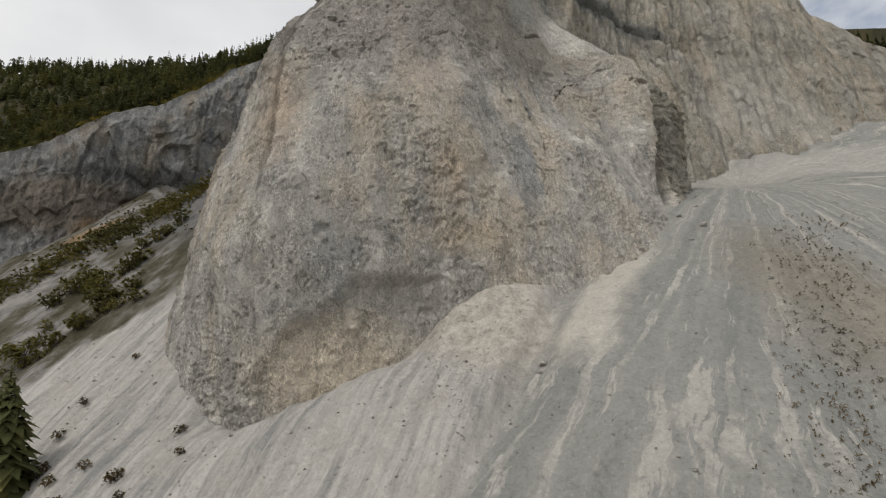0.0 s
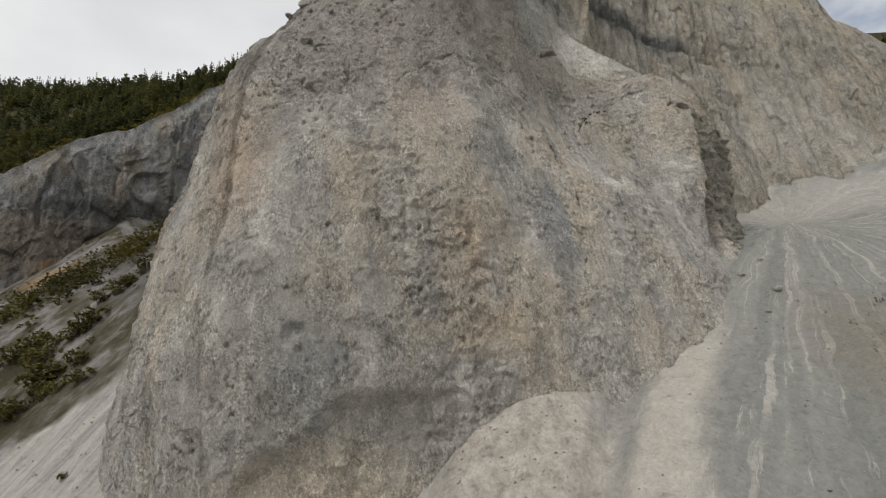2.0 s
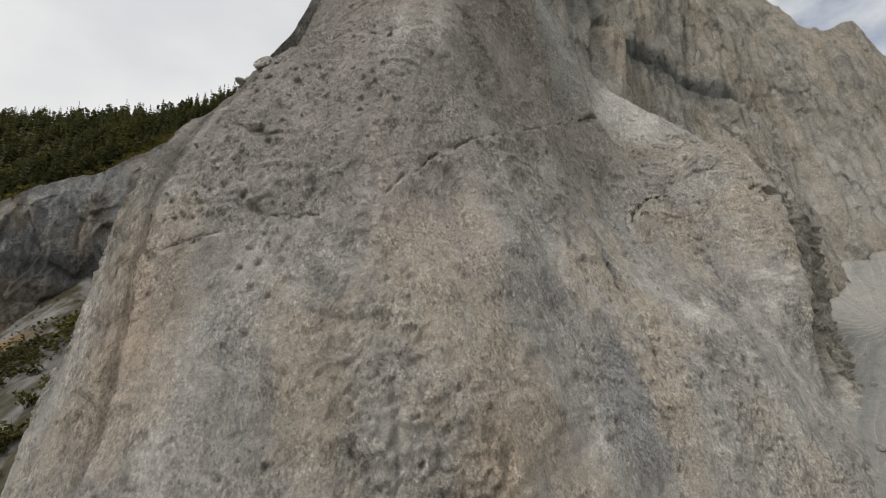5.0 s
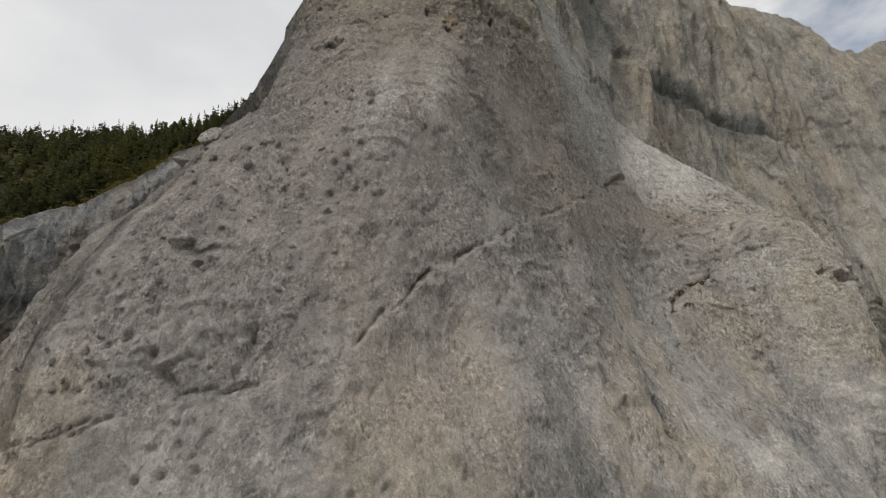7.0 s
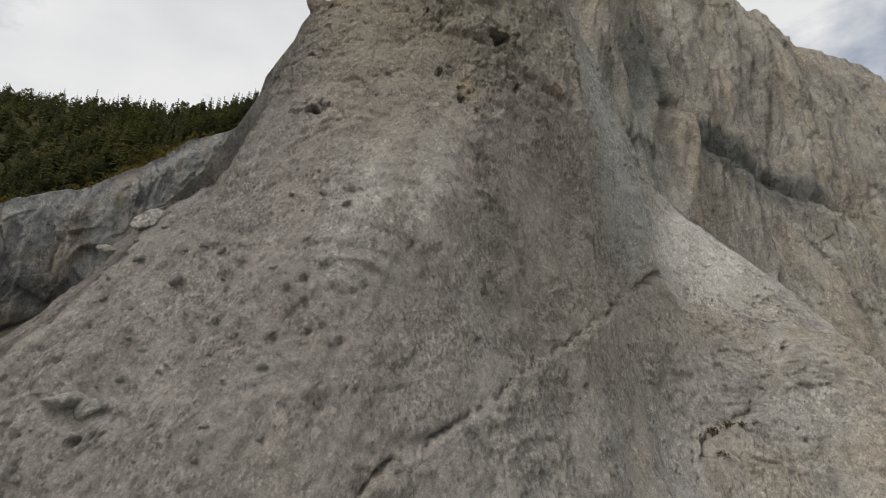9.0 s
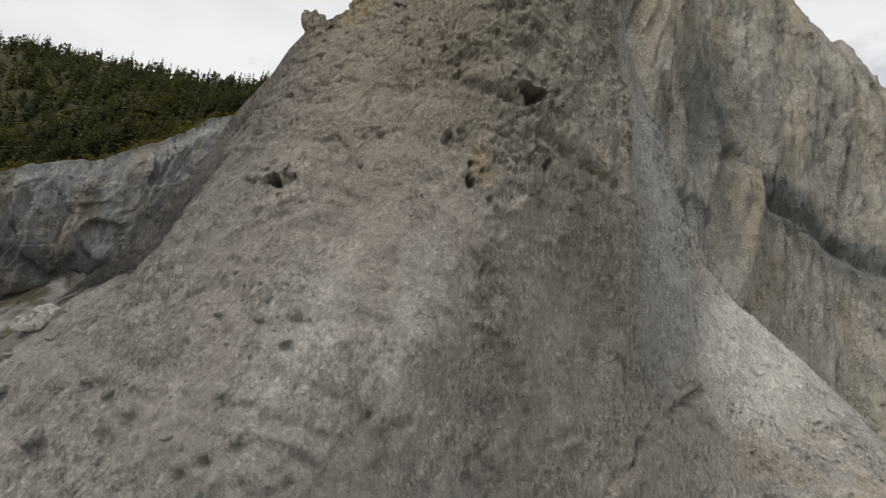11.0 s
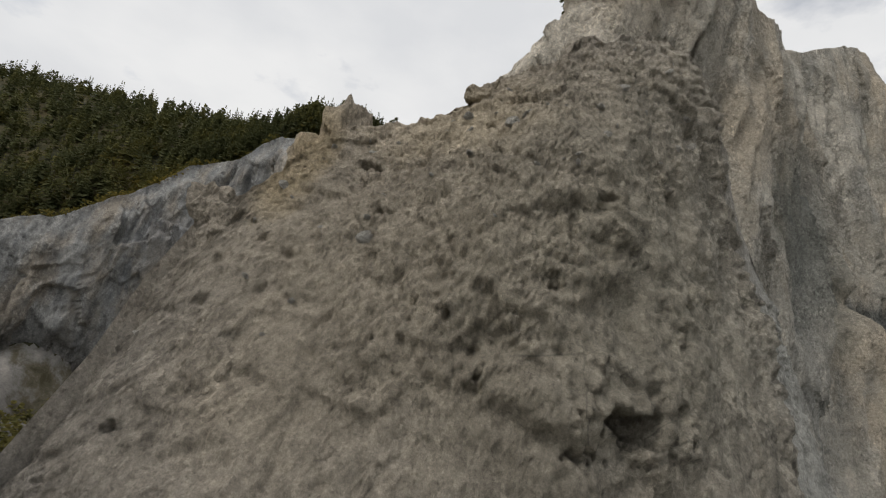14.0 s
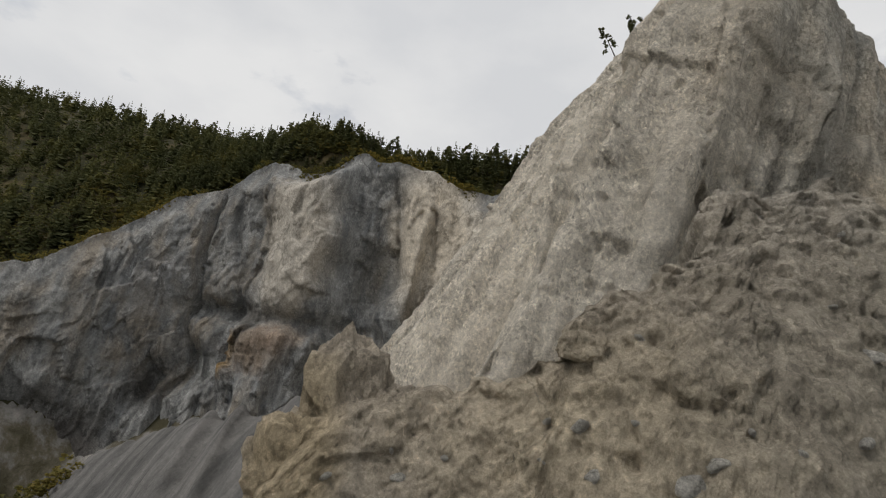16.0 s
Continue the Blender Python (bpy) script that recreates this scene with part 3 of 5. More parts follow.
CREST_DEG = [165, 190, 210, 225, 232, 235, 237.6, 238.6, 239.7, 240.9, 241.4, 241.8, 242.6, 243.6, 244.6, 246.4, 250, 253.4, 254.8, 258.4, 261, 262.8, 265, 268.5, 271, 277.4, 288, 300, 315, 330, 350]
CREST_Z = [70, 75, 85, 104, 118, 126, 137, 145, 154, 165, 178, 189.5, 190.5, 192.5, 196.3, 198.8, 199.4, 201.2, 204.2, 206.2, 209.3, 211.8, 211, 213, 211.8, 208.5, 201, 190, 176, 166, 152]


def catmull(xs, table, x):
    """Cubic interpolation along the first axis of table."""
    xs = np.asarray(xs, float)
    x = np.clip(x, xs[0], xs[-1])
    i = np.clip(np.searchsorted(xs, x, side="right") - 1, 0, len(xs) - 2)
    d = np.empty_like(table)
    d[1:-1] = (table[2:] - table[:-2]) / (xs[2:] - xs[:-2]).reshape(-1, *[1] * (table.ndim - 1))
    d[0] = (table[1] - table[0]) / (xs[1] - xs[0])
    d[-1] = (table[-1] - table[-2]) / (xs[-1] - xs[-2])
    sh = (-1,) + (1,) * (table.ndim - 1)
    h = (xs[i + 1] - xs[i]).reshape(sh)
    t = (x - xs[i]).reshape(sh) / h
    return (1 + 2 * t) * (1 - t) ** 2 * table[i] + t * (1 - t) ** 2 * h * d[i] + t * t * (3 - 2 * t) * table[i + 1] + t * t * (t - 1) * h * d[i + 1]


def buttress_radius(deg, z):
    """Radii on a grid: deg (n,), z (m, n)."""
    rows = np.array(list(B_RADII.values()), float)
    at_deg = catmull(B_DEG, rows.T.copy(), deg)          # (n, heights)
    zs = np.array(list(B_RADII.keys()), float)
    out = np.empty(z.shape)
    for j in range(len(deg)):
        out[:, j] = catmull(zs, at_deg[j], z[:, j])
    return out


def cobble(p, size, seed):
    """Rounded stones bedded in the face: height 0..1 of the nearest one."""
    q = p / np.asarray(size, float)
    i = np.floor(q).astype(np.int64)
    best = np.full(len(p), 9.0)
    for dx in (-1, 0, 1):
        for dy in (-1, 0, 1):
            for dz in (-1, 0, 1):
                c = [i[:, 0] + dx, i[:, 1] + dy, i[:, 2] + dz]
                d = sum((q[:, k] - c[k] - 0.5 - 0.42 * hashed(*c, seed + k)) ** 2 for k in range(3))
                keep = hashed(*c, seed + 7) > -0.1
                best = np.where(keep & (d < best), d, best)
    return np.clip(1 - np.sqrt(best) / 0.62, 0, 1)


def facets(p, size, seed):
    """Broken facets in -1..1: every cell has its own height and tilt."""
    q = p / np.asarray(size, float)
    i = np.floor(q).astype(np.int64)
    best, height = np.full(len(p), 9.0), np.zeros(len(p))
    for dx in (-1, 0, 1):
        for dy in (-1, 0, 1):
            for dz in (-1, 0, 1):
                c = [i[:, 0] + dx, i[:, 1] + dy, i[:, 2] + dz]
                o = [q[:, k] - c[k] - 0.5 - 0.4 * hashed(*c, seed + k) for k in range(3)]
                d = o[0] ** 2 + o[1] ** 2 + o[2] ** 2
                near = d < best
                h = 0.5 * hashed(*c, seed + 5) + sum(o[k] * hashed(*c, seed + 11 + k) for k in range(3))
                best, height = np.where(near, d, best), np.where(near, h, height)
    return height


def bent(p, size, amount, seed):
    return p + np.stack([grain(p, size, seed + k) for k in range(3)], -1) * amount


def line_distance(u, z, line, r=85.0):
    """Distance in metres on the face from a line of (degrees, height)."""
    best, along = np.full(u.shape, 1e9), np.zeros(u.shape)
    k = np.pi / 180 * r
    for n, ((a0, z0), (a1, z1)) in enumerate(zip(line[:-1], line[1:])):
        ax, bx = a0 * k, a1 * k
        t = np.clip(((u * k - ax) * (bx - ax) + (z - z0) * (z1 - z0)) / ((bx - ax) ** 2 + (z1 - z0) ** 2), 0, 1)
        d = np.hypot(u * k - ax - t * (bx - ax), z - z0 - t * (z1 - z0))
        best = np.minimum(best, d)
    return best


CRACK = [(238, 119), (243.7, 120.6), (246.5, 121.9), (248.3, 122.5), (249.6, 123), (251.6, 123.2), (254.1, 123.9), (256.4, 125.8), (258.1, 129.3), (260.5, 132.6), (265.3, 137.2), (269.1, 140.6), (278.2, 146.2), (284.4, 148.9), (291.7, 152)]
UPPER_LEDGE = [(257.5, 183), (259.2, 181.7), (261.1, 180.9), (262.7, 179.5), (264.1, 179.4), (265.9, 179.5), (267.3, 178), (269.1, 175.9), (271.5, 174.9), (274.3, 174.6), (277.3, 174.4)]
MOSS_LEDGE = [(296.5, 124), (297.4, 128.9), (300.5, 132.7), (304.5, 133.5), (308.3, 135.4), (311.4, 138.1), (317.8, 144.2), (324.7, 147.3)]
CLEFT = [(321.5, 140), (320.2, 131.2), (317.4, 120), (315.6, 112), (313, 102), (310, 92), (307.5, 82)]
ARCH = [(237, 46), (242, 58), (245.5, 65.1), (247.7, 66.5), (251.1, 70.6), (253, 73.2), (256.7, 72.9), (262.6, 72.6)]
GROOVES = [[(249, 122.8), (247, 127), (246, 133)], [(252, 123.2), (251.6, 128)], [(258.3, 104), (258.6, 99), (258.2, 95)], [(256.2, 98.5), (257.2, 95.6), (258.2, 94)],
           [(264.2, 89.3), (265.1, 90.6), (266.5, 89.2), (266.8, 84.6)], [(279, 170), (279.5, 160), (281, 150)], [(296, 118), (296.5, 104)]]
JOINTS = [[(297.4, 128.9), (300.5, 132.7), (304.5, 133.5), (308.3, 135.4), (311.4, 138.1), (317.8, 144.2)], [(280, 118), (282, 110), (281.5, 101)], [(291.7, 152), (297, 154.5), (303, 155)]]
# bearing, height, half width in degrees, half height, depth
HOLES = [(250, 167.4, 1.7, 0.9, 2.0), (248.6, 168.6, 0.8, 0.5, 0.8), (265.9, 181.2, 2.5, 1.5, 3.4), (262.6, 170.6, 0.55, 1.4, 1.6), (262.7, 172.6, 0.5, 0.7, 1.0), (263.6, 172.2, 0.45, 0.8, 0.9), (268.3, 174.4, 0.5, 0.9, 1.4),
         (272.8, 175.2, 0.8, 0.6, 1.0), (274.6, 175.6, 0.6, 0.5, 0.9), (257.8, 185.1, 0.6, 0.7, 0.9), (259.6, 182.1, 0.7, 0.4, 0.7), (260.2, 175, 1.0, 0.9, 0.8), (246.2, 177.4, 0.4, 0.5, 0.7), (252.3, 191, 0.8, 0.5, 0.9),
         (248.9, 194.8, 1.5, 0.8, 1.6), (269.1, 195.8, 0.9, 0.9, 1.2), (264.6, 192.8, 0.8, 0.7, 1.0), (254.9, 170.3, 0.4, 0.4, 0.7), (254.6, 174.3, 0.9, 0.4, 0.5), (271.1, 132.5, 0.7, 0.8, 1.1), (250.7, 165.8, 0.6, 0.4, 0.7),
         (275.6, 118.7, 0.9, 0.8, 0.8), (259.3, 100.8, 0.6, 0.4, 0.7), (279.4, 91.3, 0.6, 0.5, 0.8), (269.3, 131.3, 0.6, 0.6, 0.7), (247.7, 134.8, 1.1, 0.4, 0.9), (243.8, 75.9, 0.9, 0.35, 0.6), (239.6, 76.4, 0.5, 0.5, 0.6),
         (319, 131.5, 1.4, 1.6, 2.0), (272, 189, 0.8, 1.8, 1.1), (268.5, 186, 0.6, 0.9, 0.9), (262, 187.5, 0.5, 0.6, 0.7)]


def buttress_relief(p, u, z):
    """Bulges, flutes, stones, cracks and holes of the face, in metres."""
    below = curve(CREST_DEG, CREST_Z, u) - z
    rugged = np.clip((1 - smooth(4, 20, below)) + smooth(258, 264, u) * smooth(175, 184, z), 0, 1) * (1 - smooth(279, 284, u))
    rugged = np.maximum(rugged, 0.55 * smooth(164, 180, z) * (1 - smooth(279, 284, u)))
    stony = np.clip((1 - smooth(253, 262, u)) * smooth(122, 130, z) * (1 - smooth(158, 172, z)) + 0.12 * rugged + 0.07, 0, 1)
    # crumbling patches stand beside smooth, washed rock
    patchy = fractal(bent(p, 6.0, 2.0, 335), (11.0, 11.0, 16.0), 3, 0.6, 331)
    crumbly = 0.22 + 0.95 * smooth(-0.15, 0.55, patchy) + 0.35 * rugged
    out = fractal(p, (15.0, 15.0, 30.0), 3, 0.5, 41) * 0.9
    out += fractal(p, (5.5, 5.5, 22.0), 3, 0.5, 43) * 0.42 * (1 - 0.5 * stony)
    out += fractal(p, 2.4, 5, 0.66, 47) * (0.09 + 0.06 * rugged) + fractal(p, (1.1, 1.1, 1.4), 3, 0.7, 48, True) * (0.03 + 0.04 * crumbly + 0.06 * rugged)
    out += fractal(p, (5.0, 5.0, 9.0), 3, 0.6, 49, True) * 0.24 * rugged
    out += fractal(p, (1.5, 1.5, 7.0), 3, 0.6, 44) * 0.06 * (1 - 0.7 * stony)
    w = bent(p, 3.0, 0.9, 151)
    out += facets(w, (4.6, 4.6, 6.5), 161) * (0.14 + 0.20 * rugged)
    out += (facets(w, (2.1, 2.1, 1.7), 171) * 0.20 + facets(bent(p, 1.2, 0.3, 153), 0.85, 181) * 0.15) * crumbly
    out += facets(bent(p, 0.7, 0.15, 155), (0.5, 0.5, 0.38), 183) * (0.05 * crumbly + 0.09 * rugged)
    # short broken ledges, overhanging a little, that come and go
    step = (p[:, 2] + 0.12 * (p[:, 0] + p[:, 1]) + fractal(p, (6.0, 6.0, 4.0), 3, 0.6, 351) * 2.6) / 3.4
    step = step - np.floor(step)
    out += (0.42 * smooth(0.0, 0.12, step) * (1 - step)) * smooth(0.05, 0.5, fractal(p, (5.0, 5.0, 3.5), 2, 0.6, 353)) * (0.5 + 0.5 * crumbly)
    out += stony * (cobble(p, 2.3, 101) * 0.34 + cobble(p, 1.15, 131) * 0.34)
    # swarms of pits
    swarm = smooth(0.05, 0.45, fractal(p, (7.0, 7.0, 6.0), 2, 0.6, 361))
    out -= swarm * np.clip(cobble(p, 1.5, 363) - 0.45, 0, None) * 1.5
    out -= np.clip(fractal(p, 3.4, 2, 0.5, 53) - 0.7, 0, None) * 1.0
    calm = smooth(278.5, 281, u) * (1 - smooth(290, 295, u)) * smooth(146, 165, z)
    out = out * (1 - 0.8 * calm) + fractal(p, (1.6, 1.6, 14.0), 3, 0.6, 46) * 0.22 * calm
    # the fin's sharp edge and the washed gully beside it
    edge = np.interp(z, [150, 165, 185, 195, 205], [281, 279.2, 278.8, 278, 274.5]) + grain(p, (2.0, 2.0, 4.0), 391) * 0.35
    beyond = u - edge
    out -= 3.3 * smooth(-0.4, 3.2, beyond) * (1 - smooth(7, 20, beyond)) * smooth(140, 158, z) * (1 - smooth(186, 204, z))
    out += 0.9 * np.exp(-((beyond + 0.9) / 1.3) ** 2) * smooth(150, 165, z) * (1 - smooth(203, 210, z))
    # the flank falls back beside the crest
    out -= 4.0 * (1 - smooth(240, 246, u)) * smooth(154, 161, z) * (1 - 0.6 * smooth(180, 188, z))
    wob = u + fractal(p, 2.2, 3, 0.6, 57) * 0.35
    wz = z + fractal(p, 2.6, 3, 0.6, 58) * 0.3 + facets(p, 1.7, 197) * 0.35
    # the long crack: an open joint, the rock under it standing a little proud
    d = line_distance(wob, wz, CRACK)
    width = 0.15 + 0.12 * grain(p, 4.0, 59)
    out -= (0.45 + 0.6 * smooth(-0.35, 0.25, grain(p, 6.0, 60))) * np.exp(-(d / np.clip(width, 0.12, None)) ** 2) * smooth(238, 241, u) * (1 - smooth(292, 304, u))
    zc = np.interp(u, [c[0] for c in CRACK], [c[1] for c in CRACK])
    out += 0.75 * smooth(-0.4, 0.3, zc - wz) * np.exp(-np.clip(zc - wz, 0, None) / 7.0) * smooth(238, 243, u) * (1 - smooth(285, 298, u))
    # the ledge that runs up to the big hole, with an overhang above
    zl = np.interp(u, [c[0] for c in UPPER_LEDGE], [c[1] for c in UPPER_LEDGE])
    span = smooth(258, 263, u) * (1 - smooth(275, 277.5, u))
    out += span * (1.1 * smooth(-0.2, 1.0, wz - zl - 0.6) * np.exp(-np.clip(wz - zl - 0.6, 0, None) / 9.0) + 0.35 * smooth(-0.3, 0.4, zl - wz) * np.exp(-np.clip(zl - wz, 0, None) / 2.5))
    # mossy ledge: the block below it stands forward
    zm = np.interp(u, [c[0] for c in MOSS_LEDGE], [c[1] for c in MOSS_LEDGE])
    span = smooth(295.5, 297.5, u) * (1 - smooth(322, 326, u))
    out += span * 3.2 * smooth(-0.3, 0.5, zm - wz) * np.exp(-np.clip(zm - wz, 0, None) / 22.0)
    # cleft on the shaded side of that block
    past = wob - np.interp(wz, [c[1] for c in CLEFT[::-1]], [c[0] for c in CLEFT[::-1]])
    out -= 6.0 * smooth(0, 1.0, past) * (1 - smooth(2.2, 6.0, past)) * smooth(74, 84, z) * (1 - smooth(134, 146, z))
    pillar = smooth(2, 5, past) * (1 - smooth(334, 342, u)) * smooth(72, 86, z) * (1 - smooth(143, 150, z))
    on = pillar > 0
    knobs = np.zeros(len(p))
    knobs[on] = 0.6 + facets(w[on], 3.2, 311) * 0.8 + cobble(p[on], 2.3, 313) * 1.1 + cobble(p[on], 1.1, 315) * 0.5 + fractal(p[on], 1.6, 3, 0.6, 317) * 0.4
    out += pillar * knobs
    out -= 16.0 * smooth(333, 346, u) * smooth(72, 90, z)
    out += 5.5 * smooth(-12, -1, past) * (1 - smooth(0, 1.3, past)) * smooth(94, 116, z) * (1 - smooth(140, 150, z))
    # undercut hollow at the foot
    za = np.interp(u, [c[0] for c in ARCH], [c[1] for c in ARCH])
    out -= 2.0 * smooth(-0.5, 4.0, za - wz) * smooth(238, 247, u) * (1 - smooth(257, 263, u))
    for g in JOINTS:
        out -= (0.3 + 1.5 * smooth(-0.3, 0.3, grain(p, 5.0, 62))) * np.exp(-(line_distance(wob, wz, g) / 0.45) ** 2)
    for g in GROOVES:
        out -= 0.6 * np.exp(-(line_distance(wob, wz, g) / 0.45) ** 2)
    rag = facets(p, 0.9, 191) + 0.6 * grain(p, 0.7, 193)
    for a, h, ra, rz, deep in HOLES:
        k = 0.85 if deep > 1.3 else 0.62
        e = np.sqrt(((wob - a) / (0.62 * k * ra)) ** 2 + ((wz - h) / (0.72 * k * rz)) ** 2)
        e = e * (1 + 0.5 * rag)
        out -= deep * (1 - smooth(0.5, 1.2, e)) - 0.35 * np.exp(-((e - 1.35) / 0.3) ** 2) * (wz > h)
    # the two pinnacles of the crest
    return out


def build_buttress():
    deg = np.concatenate([np.linspace(165, 226, 70, endpoint=False), np.linspace(226, 241, 150, endpoint=False), np.linspace(241, 300, 500, endpoint=False), np.linspace(300, 324, 130, endpoint=False), np.linspace(324, 350, 30)])
    rad = np.radians(deg)
    crest = curve(CREST_DEG, CREST_Z, deg)
    edge = np.stack([AXIS[0] + 50 * np.cos(rad), AXIS[1] + 50 * np.sin(rad), 0 * rad], -1)
    crest = crest + fractal(edge, 4.0, 4, 0.62, 61) * 0.95 * smooth(238, 250, deg)
    foot, rows = 24.0, 600
    v = 1 - (1 - np.linspace(0, 1, rows)[:, None]) ** 1.35
    z = foot + v * (crest - foot)
    r = buttress_radius(deg, z)
    # the back of the shell, from the crest down
    w = np.linspace(0, 1, 36)[1:, None] ** 1.3
    zb = crest - w * (crest - 60)
    rb = np.clip(r[-1:] - 2.5 - 0.62 * (crest - zb) ** 0.9, 3, None)
    z, r = np.concatenate([z, zb]), np.concatenate([r, rb])
    pts = np.stack([AXIS[0] + r * np.cos(rad), AXIS[1] + r * np.sin(rad), z], -1)
    outward = np.stack([np.cos(rad), np.sin(rad), 0 * rad], -1)
    n = normals(pts)
    n = n * np.sign(np.median((n * outward).sum(-1)))
    n[..., 2] *= 0.5
    flat = pts.reshape(-1, 3)
    u = np.broadcast_to(deg, r.shape).reshape(-1)
    shift = buttress_relief(flat, u, flat[:, 2]).reshape(r.shape)
    pts[:rows] += n[:rows] * shift[:rows, :, None]
    fade = np.linspace(1, 0, 12)[:, None, None]
    pts[rows:rows + 12] += n[rows - 1] * shift[rows - 1][:, None] * fade
    pts[rows:] += outward * fractal(pts[rows:].reshape(-1, 3), 5.0, 4, 0.55, 67).reshape(-1, len(deg))[..., None] * 0.8
    me = sheet_mesh("rock_buttress", pts, False, False)
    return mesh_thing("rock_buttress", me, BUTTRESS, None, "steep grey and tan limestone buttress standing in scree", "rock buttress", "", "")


buttress = build_buttress()


# ---- the main wall behind it and the back cliff ----
def build_sheet_cliff(name, plan, lean, crest, foot, columns, rows, relief, back_depth, rough=3.0, drop=22.0):
    """plan: (s, x, y) at z 195; lean: metres of shift per metre of height; crest, foot heights along s."""
    plan, lean = np.array(plan, float), np.array(lean, float)
    s0 = np.concatenate([[0], np.cumsum(np.hypot(*np.diff(plan, axis=0).T))])
    s = columns if np.ndim(columns) else np.linspace(0, s0[-1], columns)
    base, tilt = catmull(s0, plan, s), catmull(s0, lean, s)
    top = curve([c[0] for c in crest], [c[1] for c in crest], s) if np.ndim(crest) == 2 else curve(s0, crest, s)
    low = curve(s0, foot, s)
    edge = np.stack([base[:, 0], base[:, 1], 0 * s], -1)
    top = top + fractal(edge, 16.0, 5, 0.6, 71) * rough
    v = np.linspace(0, 1, rows)[:, None]
    z = low + v * (top - low)
    x = base[:, 0] + tilt[:, 0] * (z - 195)
    y = base[:, 1] + tilt[:, 1] * (z - 195)
    pts = np.stack([x, y, z], -1)
    n = normals(pts)
    n[..., 2] *= 0.3
    upright = np.stack([np.broadcast_to(base[:, 0], z.shape), np.broadcast_to(base[:, 1], z.shape), z], -1)
    pts = pts + n * (relief(pts.reshape(-1, 3), upright.reshape(-1, 3)).reshape(z.shape) * (0.3 + 0.7 * smooth(0, 14, top - z)))[..., None]
    # the crest rolls over backwards
    last = pts[-1:]
    away = -n[-1:] * np.array([1, 1, 0])
    w = np.linspace(0, 1, 14)[1:, None, None]
    roll = last + away * back_depth * w + np.array([0, 0, -1]) * (drop * w ** 2.2)
    roll = roll + np.stack([0 * s, 0 * s, fractal(roll[0] * 1.0, 5.0, 3, 0.5, 77)], -1) * (w * (1 - w) * 4)
    pts = np.concatenate([pts, roll])
    return sheet_mesh(name, pts, False, False)


def wall_relief(p, q):
    w = bent(q, (12.0, 12.0, 40.0), 2.5, 203)
    flute = fractal(w, (15.0, 15.0, 150.0), 4, 0.58, 81, True) * 2.0 + np.abs(fractal(w, (6.0, 6.0, 70.0), 3, 0.55, 82)) * 1.5
    flute = flute + facets(w, (7.0, 7.0, 42.0), 205) * 1.5 * smooth(30, 10, q[:, 0])
    big = fractal(p, (34.0, 34.0, 60.0), 3, 0.5, 83) * 3.0
    w = bent(p, 9.0, 1.2, 201)
    lump = fractal(p, (5.0, 5.0, 12.0), 3, 0.62, 87) * 0.35 + facets(w, (9.0, 9.0, 46.0), 211) * 0.8 + facets(w, (3.6, 3.6, 16.0), 221) * 0.45 + fractal(p, (3.0, 3.0, 26.0), 3, 0.6, 85, True) * 0.3
    patchy = 0.35 + 0.9 * smooth(-0.2, 0.5, fractal(p, (16.0, 16.0, 24.0), 2, 0.6, 371))
    lump = lump + patchy * (facets(bent(p, 3.0, 0.8, 373), (2.2, 2.2, 4.0), 375) * 0.34 + fractal(p, (1.6, 1.6, 2.4), 3, 0.65, 377, True) * 0.12)
    # a weak bed eaten back along the foot, the rock above it overhanging
    zb = 194.5 - 0.26 * (p[:, 0] - 70) + grain(p, 9.0, 89) * 2.0
    on = smooth(40, 52, p[:, 0]) * (1 - smooth(104, 124, p[:, 0]))
    bed = on * (-2.6 * np.exp(-((p[:, 2] - zb) / 2.8) ** 2) + 2.2 * smooth(0, 4, zb - p[:, 2]) * np.exp(-np.clip(zb - p[:, 2], 0, None) / 14))
    return flute + big + lump - 2.0 + bed


MAIN_PLAN = [(-60, 345), (-30, 306), (-27, 250), (-24, 205), (-14, 170), (2, 152), (34, 164), (50, 178), (66, 191), (100, 205), (180, 235), (300, 285), (440, 330)]
MAIN_LEAN = [(0.3, 0.2), (0.45, 0.2), (0.5, 0.1), (0.6, 0.1), (0.5, 0.2), (0.35, 0.2), (0.1, 0.22), (0, 0.27), (0.05, 0.2), (0, 0.27), (0, 0.33), (0, 0.33), (0, 0.3)]
# the skyline: metres along the plan, height
MAIN_CREST = [(0, 272), (49, 270), (105, 258), (150, 262), (178, 268), (190, 267), (199, 260), (208, 250), (217, 243), (230, 240), (243, 241.5), (262, 252), (282, 258), (297, 266), (305, 263), (312, 262), (320, 258), (327, 262),
              (343, 250), (360, 252), (372, 254), (385, 249), (396, 238), (410, 240), (425, 246), (440, 255), (452, 259), (459, 236), (485, 231), (500, 226), (539, 222), (686, 205)]
MAIN_FOOT = [150, 150, 140, 120, 90, 80, 80, 80, 80, 90, 100, 100, 100]
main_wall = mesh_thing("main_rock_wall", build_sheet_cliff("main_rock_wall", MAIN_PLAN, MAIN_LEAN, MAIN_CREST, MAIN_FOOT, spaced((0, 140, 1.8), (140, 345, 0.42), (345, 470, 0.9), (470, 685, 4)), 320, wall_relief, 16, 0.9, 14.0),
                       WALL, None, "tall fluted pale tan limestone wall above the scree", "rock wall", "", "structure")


PILLAR_X = [-240, -206, -192, -180, -168, -160, -150, -132, -124, -122.6, -121, -112, -102, -98, -90, -76, -68, -64, -58, -46, -41, -34, -31, -24, -18, 0]
PILLAR_OUT = [0, 5, 6, 1, 0, 5, 8, 6, 4, -4.5, 0, 3, 0, 5, 12, 15, 12, 1, -5, -6, 1, 3, -3, -2, 4, 4]


